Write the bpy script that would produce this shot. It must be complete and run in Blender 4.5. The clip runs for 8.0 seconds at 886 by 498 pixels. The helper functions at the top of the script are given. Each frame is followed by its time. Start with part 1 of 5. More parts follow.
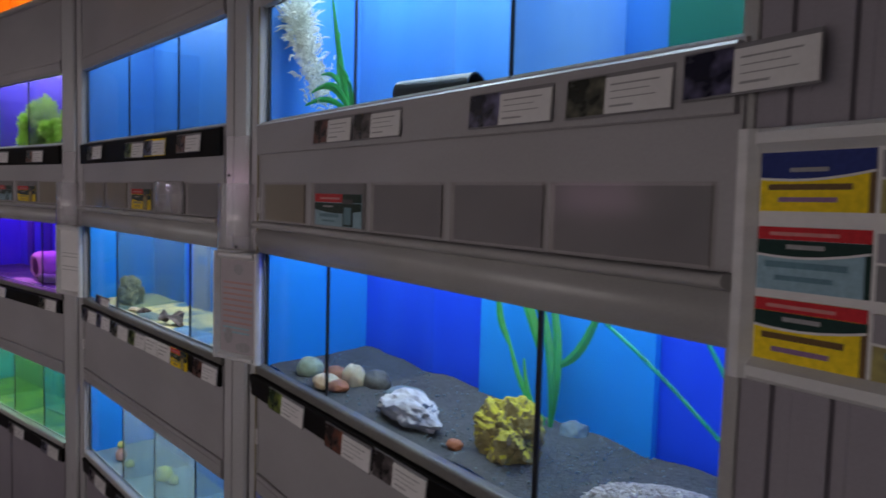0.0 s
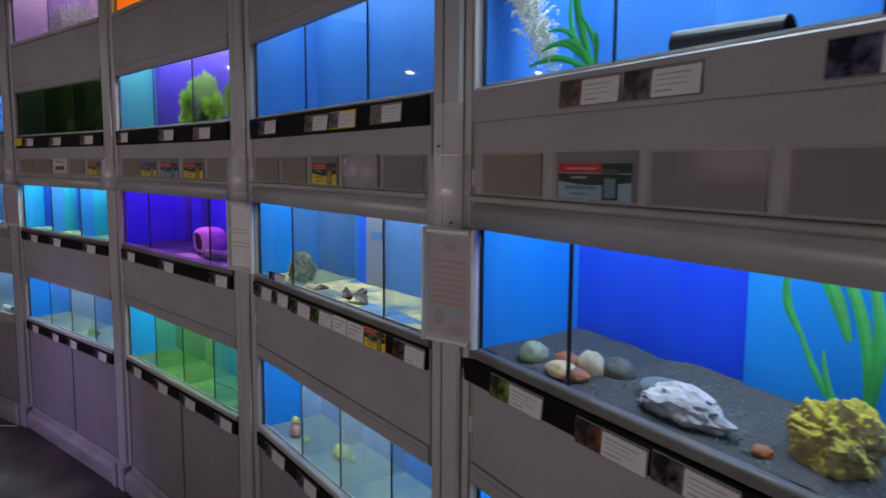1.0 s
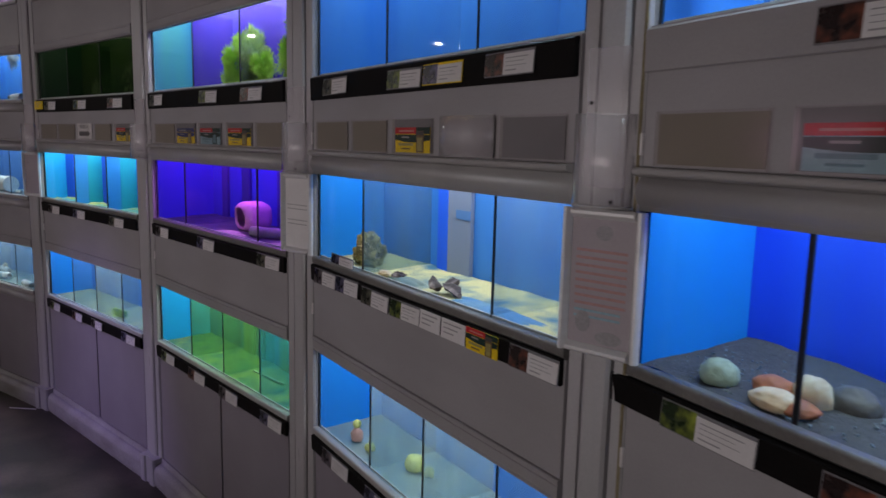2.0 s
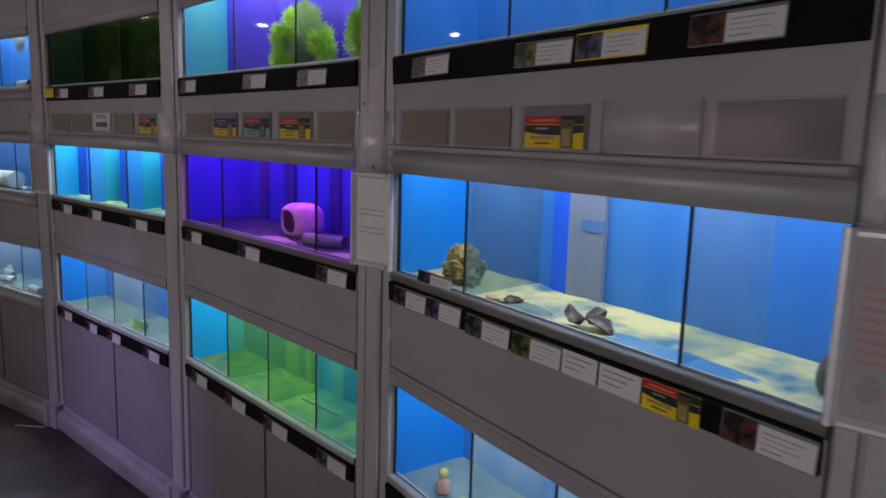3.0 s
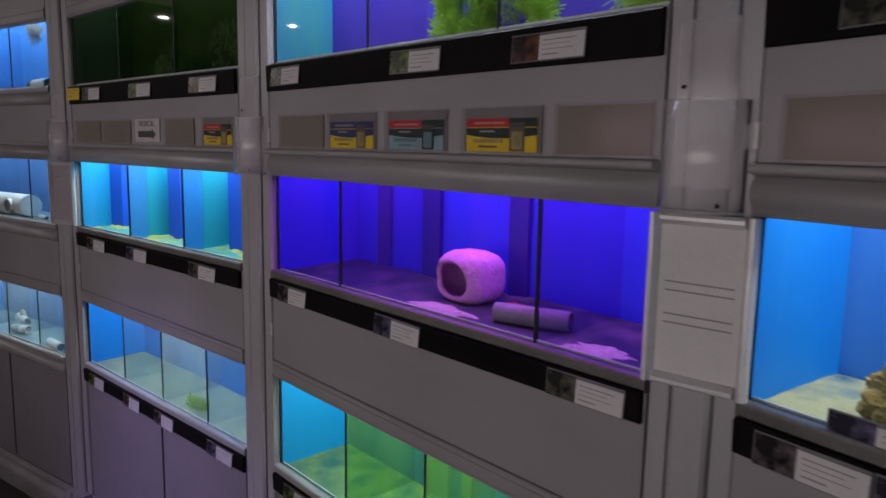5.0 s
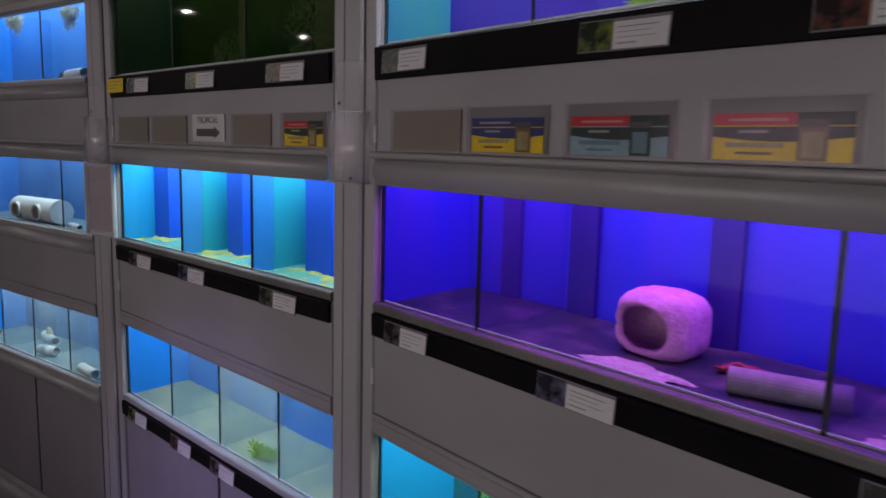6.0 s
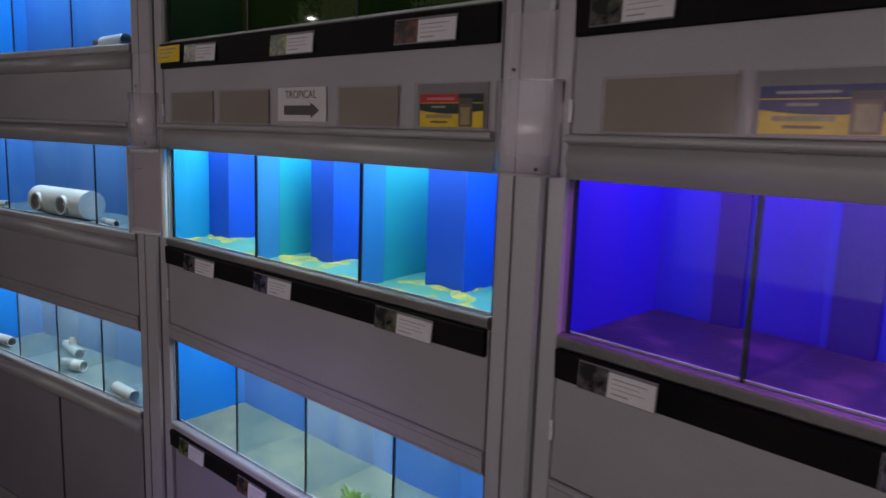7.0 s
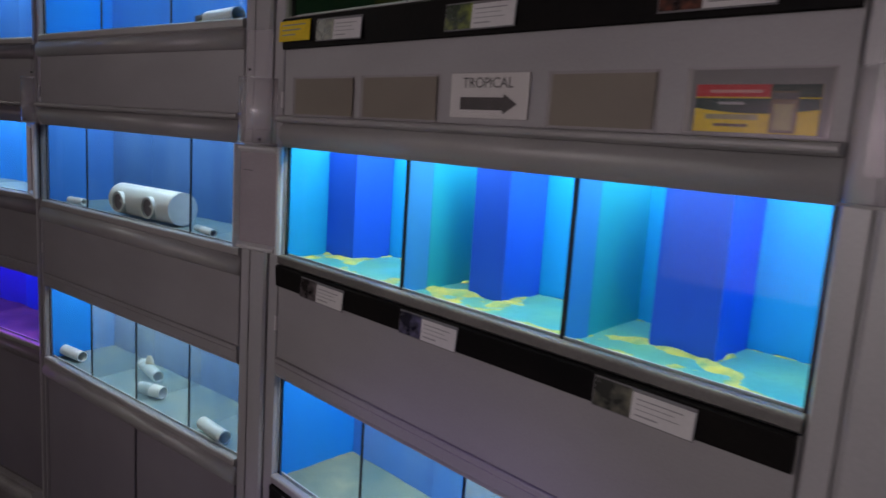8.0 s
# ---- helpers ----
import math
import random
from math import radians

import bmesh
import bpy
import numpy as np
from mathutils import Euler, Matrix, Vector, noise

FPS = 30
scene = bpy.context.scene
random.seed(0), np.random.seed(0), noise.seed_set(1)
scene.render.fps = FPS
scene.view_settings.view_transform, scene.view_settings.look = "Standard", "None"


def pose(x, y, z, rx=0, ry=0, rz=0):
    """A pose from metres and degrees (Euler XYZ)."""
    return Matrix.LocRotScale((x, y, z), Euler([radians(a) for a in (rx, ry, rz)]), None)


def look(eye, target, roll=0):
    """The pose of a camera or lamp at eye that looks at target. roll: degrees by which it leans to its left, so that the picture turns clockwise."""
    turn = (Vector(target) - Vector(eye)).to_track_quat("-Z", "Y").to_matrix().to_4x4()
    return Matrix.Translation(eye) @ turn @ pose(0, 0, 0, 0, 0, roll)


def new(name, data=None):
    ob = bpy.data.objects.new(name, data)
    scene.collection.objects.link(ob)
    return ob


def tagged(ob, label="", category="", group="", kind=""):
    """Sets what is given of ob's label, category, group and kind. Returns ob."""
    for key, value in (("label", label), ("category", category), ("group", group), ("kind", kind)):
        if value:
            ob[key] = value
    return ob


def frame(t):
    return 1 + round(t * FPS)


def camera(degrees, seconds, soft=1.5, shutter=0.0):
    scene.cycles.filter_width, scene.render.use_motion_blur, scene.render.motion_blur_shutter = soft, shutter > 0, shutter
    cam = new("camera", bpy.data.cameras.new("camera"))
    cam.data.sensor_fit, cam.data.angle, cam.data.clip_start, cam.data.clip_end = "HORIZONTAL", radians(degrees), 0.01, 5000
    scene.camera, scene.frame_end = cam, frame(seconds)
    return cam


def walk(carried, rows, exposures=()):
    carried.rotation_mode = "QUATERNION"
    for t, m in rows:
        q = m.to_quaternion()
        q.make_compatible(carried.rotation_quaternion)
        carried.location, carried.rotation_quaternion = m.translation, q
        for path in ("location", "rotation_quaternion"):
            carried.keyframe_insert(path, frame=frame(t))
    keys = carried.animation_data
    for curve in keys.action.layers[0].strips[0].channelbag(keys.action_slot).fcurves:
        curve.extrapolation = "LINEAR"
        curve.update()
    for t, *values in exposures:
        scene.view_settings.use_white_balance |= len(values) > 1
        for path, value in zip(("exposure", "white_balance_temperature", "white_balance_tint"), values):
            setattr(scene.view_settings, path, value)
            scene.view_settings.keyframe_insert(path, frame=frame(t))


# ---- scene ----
cam = camera(63.6, 8.0, soft=1.6, shutter=0.3)
PATH = [
    (0, (-0.117, -0.015, 1.571), (-1.288, 1.6, 1.429), 1.6),
    (0.5, (-0.217, -0.028, 1.56), (-1.536, 1.464, 1.385), 1.0),
    (1, (-0.399, -0.082, 1.567), (-1.767, 1.359, 1.337), 0.4),
    (1.5, (-0.579, -0.079, 1.551), (-1.962, 1.342, 1.287), 1.0),
    (1.7, (-0.657, -0.051, 1.544), (-2.042, 1.365, 1.264), 1.2),
    (3, (-1.217, 0.059, 1.528), (-2.591, 1.48, 1.223), 1.7),
    (3.5, (-1.456, 0.137, 1.513), (-2.828, 1.559, 1.205), 1.5),
    (4, (-1.675, 0.225, 1.515), (-3.048, 1.648, 1.213), 1.2),
    (4.5, (-1.923, 0.26, 1.525), (-3.304, 1.677, 1.233), 1.0),
    (6, (-2.619, 0.36, 1.523), (-4.027, 1.752, 1.241), 1.5),
    (6.5, (-2.882, 0.345, 1.524), (-4.267, 1.758, 1.228), 1.5),
    (7, (-3.126, 0.373, 1.5), (-4.505, 1.788, 1.19), 2.0),
    (7.5, (-3.381, 0.423, 1.501), (-4.776, 1.819, 1.181), 2.8),
    (8, (-3.6, 0.434, 1.49), (-5.059, 1.766, 1.178), 3.8),
]
walk(cam, [(t, look(eye, target, roll)) for t, eye, target, roll in PATH])

# ---------------------------------------------------------------- light
world = bpy.data.worlds.new("world")
world.use_nodes = True
world.node_tree.nodes["Background"].inputs[0].default_value = (0.5, 0.5, 0.6, 1)
world.node_tree.nodes["Background"].inputs[1].default_value = 0.02
scene.world = world
TANK_WATTS = 4.0
ROOM_WATTS = 28.0
FILL_WATTS = 9.0
VIOLET_TANK_WATTS = 2.3


def area_lamp(name, matrix, sx, sy, watts, colour):
    data = bpy.data.lights.new(name, "AREA")
    data.shape, data.size, data.size_y, data.energy, data.color = "RECTANGLE", sx, sy, watts, colour
    ob = new(name, data)
    ob.matrix_world = matrix
    return ob


# ---------------------------------------------------------------- materials
def material(name, colour, rough=0.5, metal=0.0, other=None, scale=6.0, stretch=(1, 1, 1), amount=0.5, grain=120.0, bump=0.05,
             spec=0.5, detail=4.0, edge=0.35, speck=0.35):
    """A surface with large stains towards the colour `other`, and a fine grain with relief."""
    m = bpy.data.materials.new(name)
    m.use_nodes = True
    t = m.node_tree
    b = t.nodes["Principled BSDF"]
    b.inputs["Roughness"].default_value = rough
    b.inputs["Metallic"].default_value = metal
    b.inputs["Specular IOR Level"].default_value = spec
    co = t.nodes.new("ShaderNodeTexCoord")
    mp = t.nodes.new("ShaderNodeMapping")
    mp.inputs["Scale"].default_value = stretch
    t.links.new(co.outputs["Object"], mp.inputs[0])
    n1 = t.nodes.new("ShaderNodeTexNoise")
    n1.inputs["Scale"].default_value, n1.inputs["Detail"].default_value = scale, detail
    n2 = t.nodes.new("ShaderNodeTexNoise")
    n2.inputs["Scale"].default_value, n2.inputs["Detail"].default_value = grain, 3.0
    t.links.new(mp.outputs[0], n1.inputs["Vector"])
    t.links.new(co.outputs["Object"], n2.inputs["Vector"])
    ramp = t.nodes.new("ShaderNodeValToRGB")
    ramp.color_ramp.elements[0].position, ramp.color_ramp.elements[1].position = 0.5 - 0.5 * amount, 0.5 + edge
    other = other or tuple(c * 0.78 for c in colour)
    ramp.color_ramp.elements[0].color, ramp.color_ramp.elements[1].color = (*colour, 1), (*other, 1)
    t.links.new(n1.outputs["Fac"], ramp.inputs[0])
    mix = t.nodes.new("ShaderNodeMix")
    mix.data_type, mix.blend_type = "RGBA", "MULTIPLY"
    mix.inputs["Factor"].default_value = speck
    t.links.new(ramp.outputs[0], mix.inputs["A"])
    g = t.nodes.new("ShaderNodeMapRange")
    g.inputs["From Min"].default_value, g.inputs["From Max"].default_value = 0.3, 0.7
    g.inputs["To Min"].default_value, g.inputs["To Max"].default_value = 0.6, 1.25
    t.links.new(n2.outputs["Fac"], g.inputs["Value"])
    t.links.new(g.outputs[0], mix.inputs["B"])
    t.links.new(mix.outputs["Result"], b.inputs["Base Color"])
    bp = t.nodes.new("ShaderNodeBump")
    bp.inputs["Strength"].default_value, bp.inputs["Distance"].default_value = bump, 0.004
    t.links.new(n2.outputs["Fac"], bp.inputs["Height"])
    t.links.new(bp.outputs[0], b.inputs["Normal"])
    r = t.nodes.new("ShaderNodeMapRange")
    r.inputs["To Min"].default_value, r.inputs["To Max"].default_value = max(rough - 0.1, 0.03), min(rough + 0.15, 1)
    t.links.new(n1.outputs["Fac"], r.inputs["Value"])
    t.links.new(r.outputs[0], b.inputs["Roughness"])
    return m


def clear(name, tint=(1, 1, 1), haze=0.0, haze_colour=(0.5, 0.6, 0.7), gloss=1.0, rough=0.02, dull="Diffuse"):
    """A thin clear sheet: see-through, with gloss by Fresnel and, if wanted, a dull film in patches."""
    m = bpy.data.materials.new(name)
    m.use_nodes = True
    t = m.node_tree
    t.nodes.remove(t.nodes["Principled BSDF"])
    out = t.nodes["Material Output"]
    tr, gl, fr = (t.nodes.new("ShaderNodeBsdf" + k) for k in ("Transparent", "Glossy", dull))
    tr.inputs[0].default_value = (*tint, 1)
    gl.inputs["Roughness"].default_value = rough
    fr.inputs[0].default_value = (*haze_colour, 1)
    lw = t.nodes.new("ShaderNodeLayerWeight")
    lw.inputs[0].default_value = 0.5
    pw = t.nodes.new("ShaderNodeMath")
    pw.operation = "POWER"
    pw.inputs[1].default_value = 5.0
    t.links.new(lw.outputs["Facing"], pw.inputs[0])
    k = t.nodes.new("ShaderNodeMath")
    k.operation = "MULTIPLY_ADD"
    k.inputs[1].default_value, k.inputs[2].default_value = 0.9 * gloss, 0.025 * gloss
    t.links.new(pw.outputs[0], k.inputs[0])
    mix = t.nodes.new("ShaderNodeMixShader")
    t.links.new(k.outputs[0], mix.inputs[0])
    t.links.new(gl.outputs[0], mix.inputs[2])
    if haze:
        co = t.nodes.new("ShaderNodeTexCoord")
        mp = t.nodes.new("ShaderNodeMapping")
        mp.inputs["Scale"].default_value = (9, 9, 3)
        no = t.nodes.new("ShaderNodeTexNoise")
        no.inputs["Scale"].default_value, no.inputs["Detail"].default_value = 1.5, 5
        t.links.new(co.outputs["Object"], mp.inputs[0])
        t.links.new(mp.outputs[0], no.inputs["Vector"])
        r = t.nodes.new("ShaderNodeMapRange")
        r.inputs["From Min"].default_value, r.inputs["From Max"].default_value = 0.3, 0.75
        r.inputs["To Min"].default_value, r.inputs["To Max"].default_value = haze * 0.5, haze * 1.5
        t.links.new(no.outputs["Fac"], r.inputs["Value"])
        mx = t.nodes.new("ShaderNodeMixShader")
        t.links.new(r.outputs[0], mx.inputs[0])
        t.links.new(tr.outputs[0], mx.inputs[1])
        t.links.new(fr.outputs[0], mx.inputs[2])
        t.links.new(mx.outputs[0], mix.inputs[1])
    else:
        t.links.new(tr.outputs[0], mix.inputs[1])
    t.links.new(mix.outputs[0], out.inputs[0])
    return m


def glowing(name, colour, strength):
    m = bpy.data.materials.new(name)
    m.use_nodes = True
    b = m.node_tree.nodes["Principled BSDF"]
    b.inputs["Base Color"].default_value = (*colour, 1)
    b.inputs["Emission Color"].default_value = (*colour, 1)
    b.inputs["Emission Strength"].default_value = strength
    return m


PANEL = material("grey_laminate", (0.375, 0.36, 0.375), 0.40, other=(0.29, 0.275, 0.28), scale=2.2, stretch=(1, 1, 2.2), amount=0.6, edge=0.25, detail=7.0, grain=260, bump=0.008, speck=0.12)
TRIM = material("grey_plastic_trim", (0.40, 0.385, 0.385), 0.33, other=(0.31, 0.30, 0.29), scale=5, grain=300, bump=0.008, speck=0.12)
POST = material("pale_grey_plastic", (0.45, 0.43, 0.45), 0.30, other=(0.36, 0.36, 0.36), scale=4, stretch=(3, 3, 0.6), grain=220, bump=0.008, speck=0.12)
DOOR = material("slate_grey_laminate", (0.29, 0.265, 0.30), 0.5, other=(0.23, 0.205, 0.235), scale=3, grain=300, bump=0.008, speck=0.12)
BLACK = material("black_plastic", (0.006, 0.006, 0.007), 0.42, spec=0.05, other=(0.014, 0.012, 0.011), scale=8, grain=200, bump=0.03)
# pale colour for the painted bright line at the foot of the glass
GLINT = material("pale_edge_glint", (0.62, 0.66, 0.66), 0.4, other=(0.4, 0.45, 0.42), scale=12, grain=200)
SEAL = material("black_silicone", (0.008, 0.008, 0.012), 0.4, scale=20, grain=200)
LEDGE = material("dark_grey_ledge", (0.11, 0.105, 0.10), 0.4, other=(0.2, 0.19, 0.18), scale=6, grain=200, bump=0.05)
STAIN = material("stained_sealant", (0.13, 0.095, 0.022), 0.5, other=(0.30, 0.26, 0.17), scale=14, stretch=(1, 1, 0.6), grain=120, amount=0.4, edge=0.2)
PLINTH = material("grey_plinth_board", (0.40, 0.385, 0.40), 0.55, other=(0.2, 0.18, 0.17), scale=4, stretch=(1, 1, 3), grain=150, bump=0.1)
FLOOR = material("dark_worn_floor", (0.030, 0.024, 0.020), 0.42, spec=0.3, other=(0.105, 0.080, 0.066), scale=3.2, grain=70, bump=0.15, detail=9, amount=0.1, edge=0.22)
WALL = material("dark_plaster", (0.12, 0.115, 0.12), 0.8, scale=2, grain=80, bump=0.2)
CEILING = material("ceiling_tile_grey", (0.28, 0.27, 0.27), 0.9, scale=2, grain=140, bump=0.2)
PAPER = material("white_paper", (0.72, 0.70, 0.70), 0.6, other=(0.62, 0.60, 0.60), scale=12, grain=200, bump=0.02, speck=0.1)
BEIGE = material("beige_card", (0.235, 0.205, 0.165), 0.5, other=(0.20, 0.17, 0.14), scale=10, grain=150, bump=0.05, speck=0.1)
GREYCARD = material("grey_card", (0.20, 0.19, 0.205), 0.5, scale=10, grain=150, speck=0.1)
DULLPAPER = material("dull_grey_paper", (0.40, 0.355, 0.385), 0.6, other=(0.33, 0.29, 0.31), scale=9, grain=200, bump=0.02, speck=0.1)
INK = material("grey_ink", (0.34, 0.33, 0.34), 0.6, scale=30, grain=300)
DARKINK = material("dark_ink", (0.07, 0.065, 0.07), 0.6, scale=30, grain=300)
INKRED = material("red_ink", (0.48, 0.27, 0.26), 0.6, scale=30, grain=300)
RED = material("red_print", (0.60, 0.03, 0.04), 0.5, spec=0.2, scale=14, grain=200)
YELLOW = material("yellow_print", (0.92, 0.66, 0.02), 0.5, spec=0.2, scale=14, grain=200)
NAVY = material("navy_print", (0.03, 0.045, 0.19), 0.5, spec=0.2, scale=14, grain=200)
GREEN = material("dark_green_print", (0.014, 0.04, 0.035), 0.5, spec=0.2, scale=14, grain=200)
SKY = material("light_blue_print", (0.30, 0.46, 0.55), 0.5, spec=0.2, scale=14, grain=200)
BROWN = material("brown_print", (0.16, 0.09, 0.03), 0.35, scale=14, grain=200)
PINKPRINT = material("pale_red_print", (0.62, 0.25, 0.24), 0.4, scale=30, grain=200)
TEALINK = material("teal_ink", (0.12, 0.24, 0.30), 0.5, scale=30, grain=200)
VIOLETINK = material("violet_ink", (0.30, 0.16, 0.34), 0.5, scale=30, grain=200)
OLDGOLD = material("dull_gold_print", (0.42, 0.36, 0.12), 0.4, other=(0.2, 0.16, 0.06), scale=60, grain=200, amount=0.5)
SILVER = material("brushed_aluminium", (0.74, 0.73, 0.73), 0.34, metal=0.2, scale=6, stretch=(1, 1, 8), grain=400, bump=0.006, speck=0.1)
PHOTOS = [material("photo_%s" % n, a, 0.25, other=b, scale=24, grain=160, amount=0.0, edge=0.20, detail=3.0) for n, a, b in (
    ("olive", (0.020, 0.022, 0.018), (0.22, 0.21, 0.15)), ("rust", (0.022, 0.013, 0.013), (0.30, 0.09, 0.05)),
    ("blue", (0.016, 0.016, 0.032), (0.22, 0.20, 0.36)), ("green", (0.016, 0.030, 0.012), (0.30, 0.36, 0.05)),
    ("dusk", (0.014, 0.011, 0.013), (0.24, 0.20, 0.21)))]
GLASS = clear("aquarium_glass", (0.96, 0.99, 0.99), gloss=0.4)
ACRYLIC = clear("clear_acrylic", (0.98, 0.975, 0.97), haze=0.025, haze_colour=(0.5, 0.45, 0.40), gloss=0.4, rough=0.12)
CLOUDY = clear("cloudy_acrylic", (0.97, 0.965, 0.97), haze=0.22, haze_colour=(0.70, 0.66, 0.69), gloss=1.6, rough=0.12)
RIM = clear("acrylic_edge", (0.95, 0.95, 0.95), haze=0.35, haze_colour=(0.75, 0.73, 0.75), gloss=1.0, rough=0.1)
PVC = material("white_pvc", (0.80, 0.81, 0.80), 0.35, other=(0.62, 0.66, 0.6), scale=8, grain=150, bump=0.04)
BLACKPIPE = material("black_pipe", (0.02, 0.022, 0.024), 0.4, scale=8, grain=150)
LEAF = material("green_plastic_leaf", (0.02, 0.42, 0.10), 0.4, other=(0.05, 0.25, 0.06), scale=12, grain=100)
LIME = material("lime_moss", (0.46, 0.74, 0.09), 0.7, other=(0.20, 0.42, 0.04), scale=14, grain=120, amount=0.8)
WHITELEAF = material("white_feather_plant", (0.75, 0.74, 0.66), 0.6, other=(0.5, 0.55, 0.45), scale=14, grain=100)
HOSE = clear("green_air_hose", (0.35, 0.85, 0.55), haze=0.4, haze_colour=(0.05, 0.5, 0.3))
ROCKS = {
    "tufa": material("brown_tufa", (0.36, 0.30, 0.12), 0.9, other=(0.12, 0.09, 0.05), scale=30, grain=80, bump=0.8, amount=0.4, edge=0.22),
    "algae": material("yellow_algae_crust", (0.56, 0.50, 0.05), 0.9, other=(0.28, 0.25, 0.06), scale=34, grain=90, bump=0.8, amount=0.2, edge=0.25),
    "ochre": material("ochre_tufa", (0.52, 0.40, 0.15), 0.9, other=(0.26, 0.18, 0.08), scale=34, grain=90, bump=0.8, amount=0.2, edge=0.25),
    "quartz": material("white_quartz", (0.62, 0.60, 0.64), 0.7, other=(0.30, 0.31, 0.40), scale=20, grain=90, bump=0.5, amount=0.3, edge=0.3),
    "quartz_side": material("blue_grey_quartz", (0.10, 0.12, 0.19), 0.7, other=(0.40, 0.42, 0.50), scale=16, grain=90, bump=0.6, amount=0.2, edge=0.25),
    "wine": material("wine_red_ornament", (0.34, 0.03, 0.07), 0.7, other=(0.16, 0.02, 0.05), scale=20, grain=120, bump=0.3),
    "green": material("green_grey_pebble", (0.34, 0.42, 0.32), 0.6, other=(0.2, 0.26, 0.2), scale=20, grain=140, bump=0.3),
    "rust": material("rust_pebble", (0.46, 0.16, 0.07), 0.6, other=(0.26, 0.09, 0.05), scale=30, grain=120, bump=0.3),
    "cream": material("cream_pebble", (0.75, 0.66, 0.46), 0.6, other=(0.45, 0.24, 0.12), scale=26, grain=120, bump=0.3),
    "dark": material("dark_pebble", (0.07, 0.07, 0.075), 0.6, other=(0.13, 0.13, 0.12), scale=26, grain=120, bump=0.3),
    "blue": material("blue_grey_pebble", (0.12, 0.17, 0.22), 0.6, other=(0.22, 0.26, 0.28), scale=26, grain=120, bump=0.3),
    "slate": material("dark_brown_slate", (0.06, 0.042, 0.045), 0.7, other=(0.36, 0.29, 0.28), scale=30, grain=90, bump=0.6, amount=0.0, edge=0.2),
    "ash": material("ash_grey_pipe", (0.30, 0.26, 0.32), 0.7, other=(0.16, 0.13, 0.17), scale=20, grain=120, bump=0.2),
    "lemon": material("lemon_ornament", (0.55, 0.62, 0.10), 0.6, other=(0.62, 0.62, 0.3), scale=20, grain=120, bump=0.2),
    "pink": material("terracotta_pink", (0.60, 0.36, 0.30), 0.7, other=(0.5, 0.3, 0.28), scale=20, grain=120, bump=0.3),
    "ceramic": material("rough_white_ceramic", (0.66, 0.30, 0.62), 0.85, other=(0.44, 0.19, 0.42), scale=30, grain=160, bump=0.8),
}
DRIFT = material("yellow_waste", (0.66, 0.62, 0.14), 0.9, other=(0.20, 0.40, 0.20), scale=30, grain=160, bump=0.5, amount=0.3, edge=0.2)
BEDS = {
    "gravel": material("dark_gravel", (0.045, 0.045, 0.050), 0.85, other=(0.11, 0.11, 0.115), scale=90, grain=220, bump=1.0, amount=0.6),
    "sand": material("pale_sand", (0.68, 0.62, 0.30), 0.9, other=(0.07, 0.20, 0.30), scale=7, grain=260, bump=0.6, amount=0.05, edge=0.14),
    "algae": material("algae_covered_floor", (0.07, 0.40, 0.44), 0.4, other=(0.16, 0.46, 0.26), scale=6, grain=160, bump=0.1, amount=0.2, edge=0.25),
    "green": material("green_algae_floor", (0.02, 0.13, 0.10), 0.6, other=(0.26, 0.36, 0.09), scale=13, grain=160, bump=0.3, amount=0.3, edge=0.2),
    "mulm": material("dark_mulm", (0.022, 0.024, 0.055), 0.45, other=(0.15, 0.10, 0.16), scale=9, grain=160, bump=0.4, amount=0.0, edge=0.26),
    "mud": material("pale_mud_floor", (0.11, 0.20, 0.18), 0.7, other=(0.40, 0.43, 0.25), scale=8, grain=200, bump=0.3, amount=0.5, edge=0.4),
    "white": material("white_gravel", (0.60, 0.56, 0.54), 0.85, other=(0.35, 0.27, 0.26), scale=120, grain=220, bump=1.0, amount=0.6),
    "bare": material("bare_blue_glass_floor", (0.10, 0.22, 0.30), 0.4, other=(0.36, 0.40, 0.30), scale=7, grain=160, bump=0.1),
}


BLUEFLOOR = material("bare_blue_floor", (0.04, 0.22, 0.50), 0.5, other=(0.20, 0.34, 0.36), scale=16, grain=200, bump=0.2, amount=0.3)
TEALFLOOR = material("murky_teal_floor", (0.05, 0.14, 0.20), 0.6, other=(0.26, 0.30, 0.22), scale=20, grain=200, bump=0.3, amount=0.6)


def film(name, a, b, rough=0.5):
    """Painted or film-backed tank glass, with upright streaks of algae."""
    return material(name, a, rough, other=b, scale=2.5, stretch=(5, 5, 0.7), grain=60, bump=0.01, spec=0.3, amount=0.6, speck=0.07)


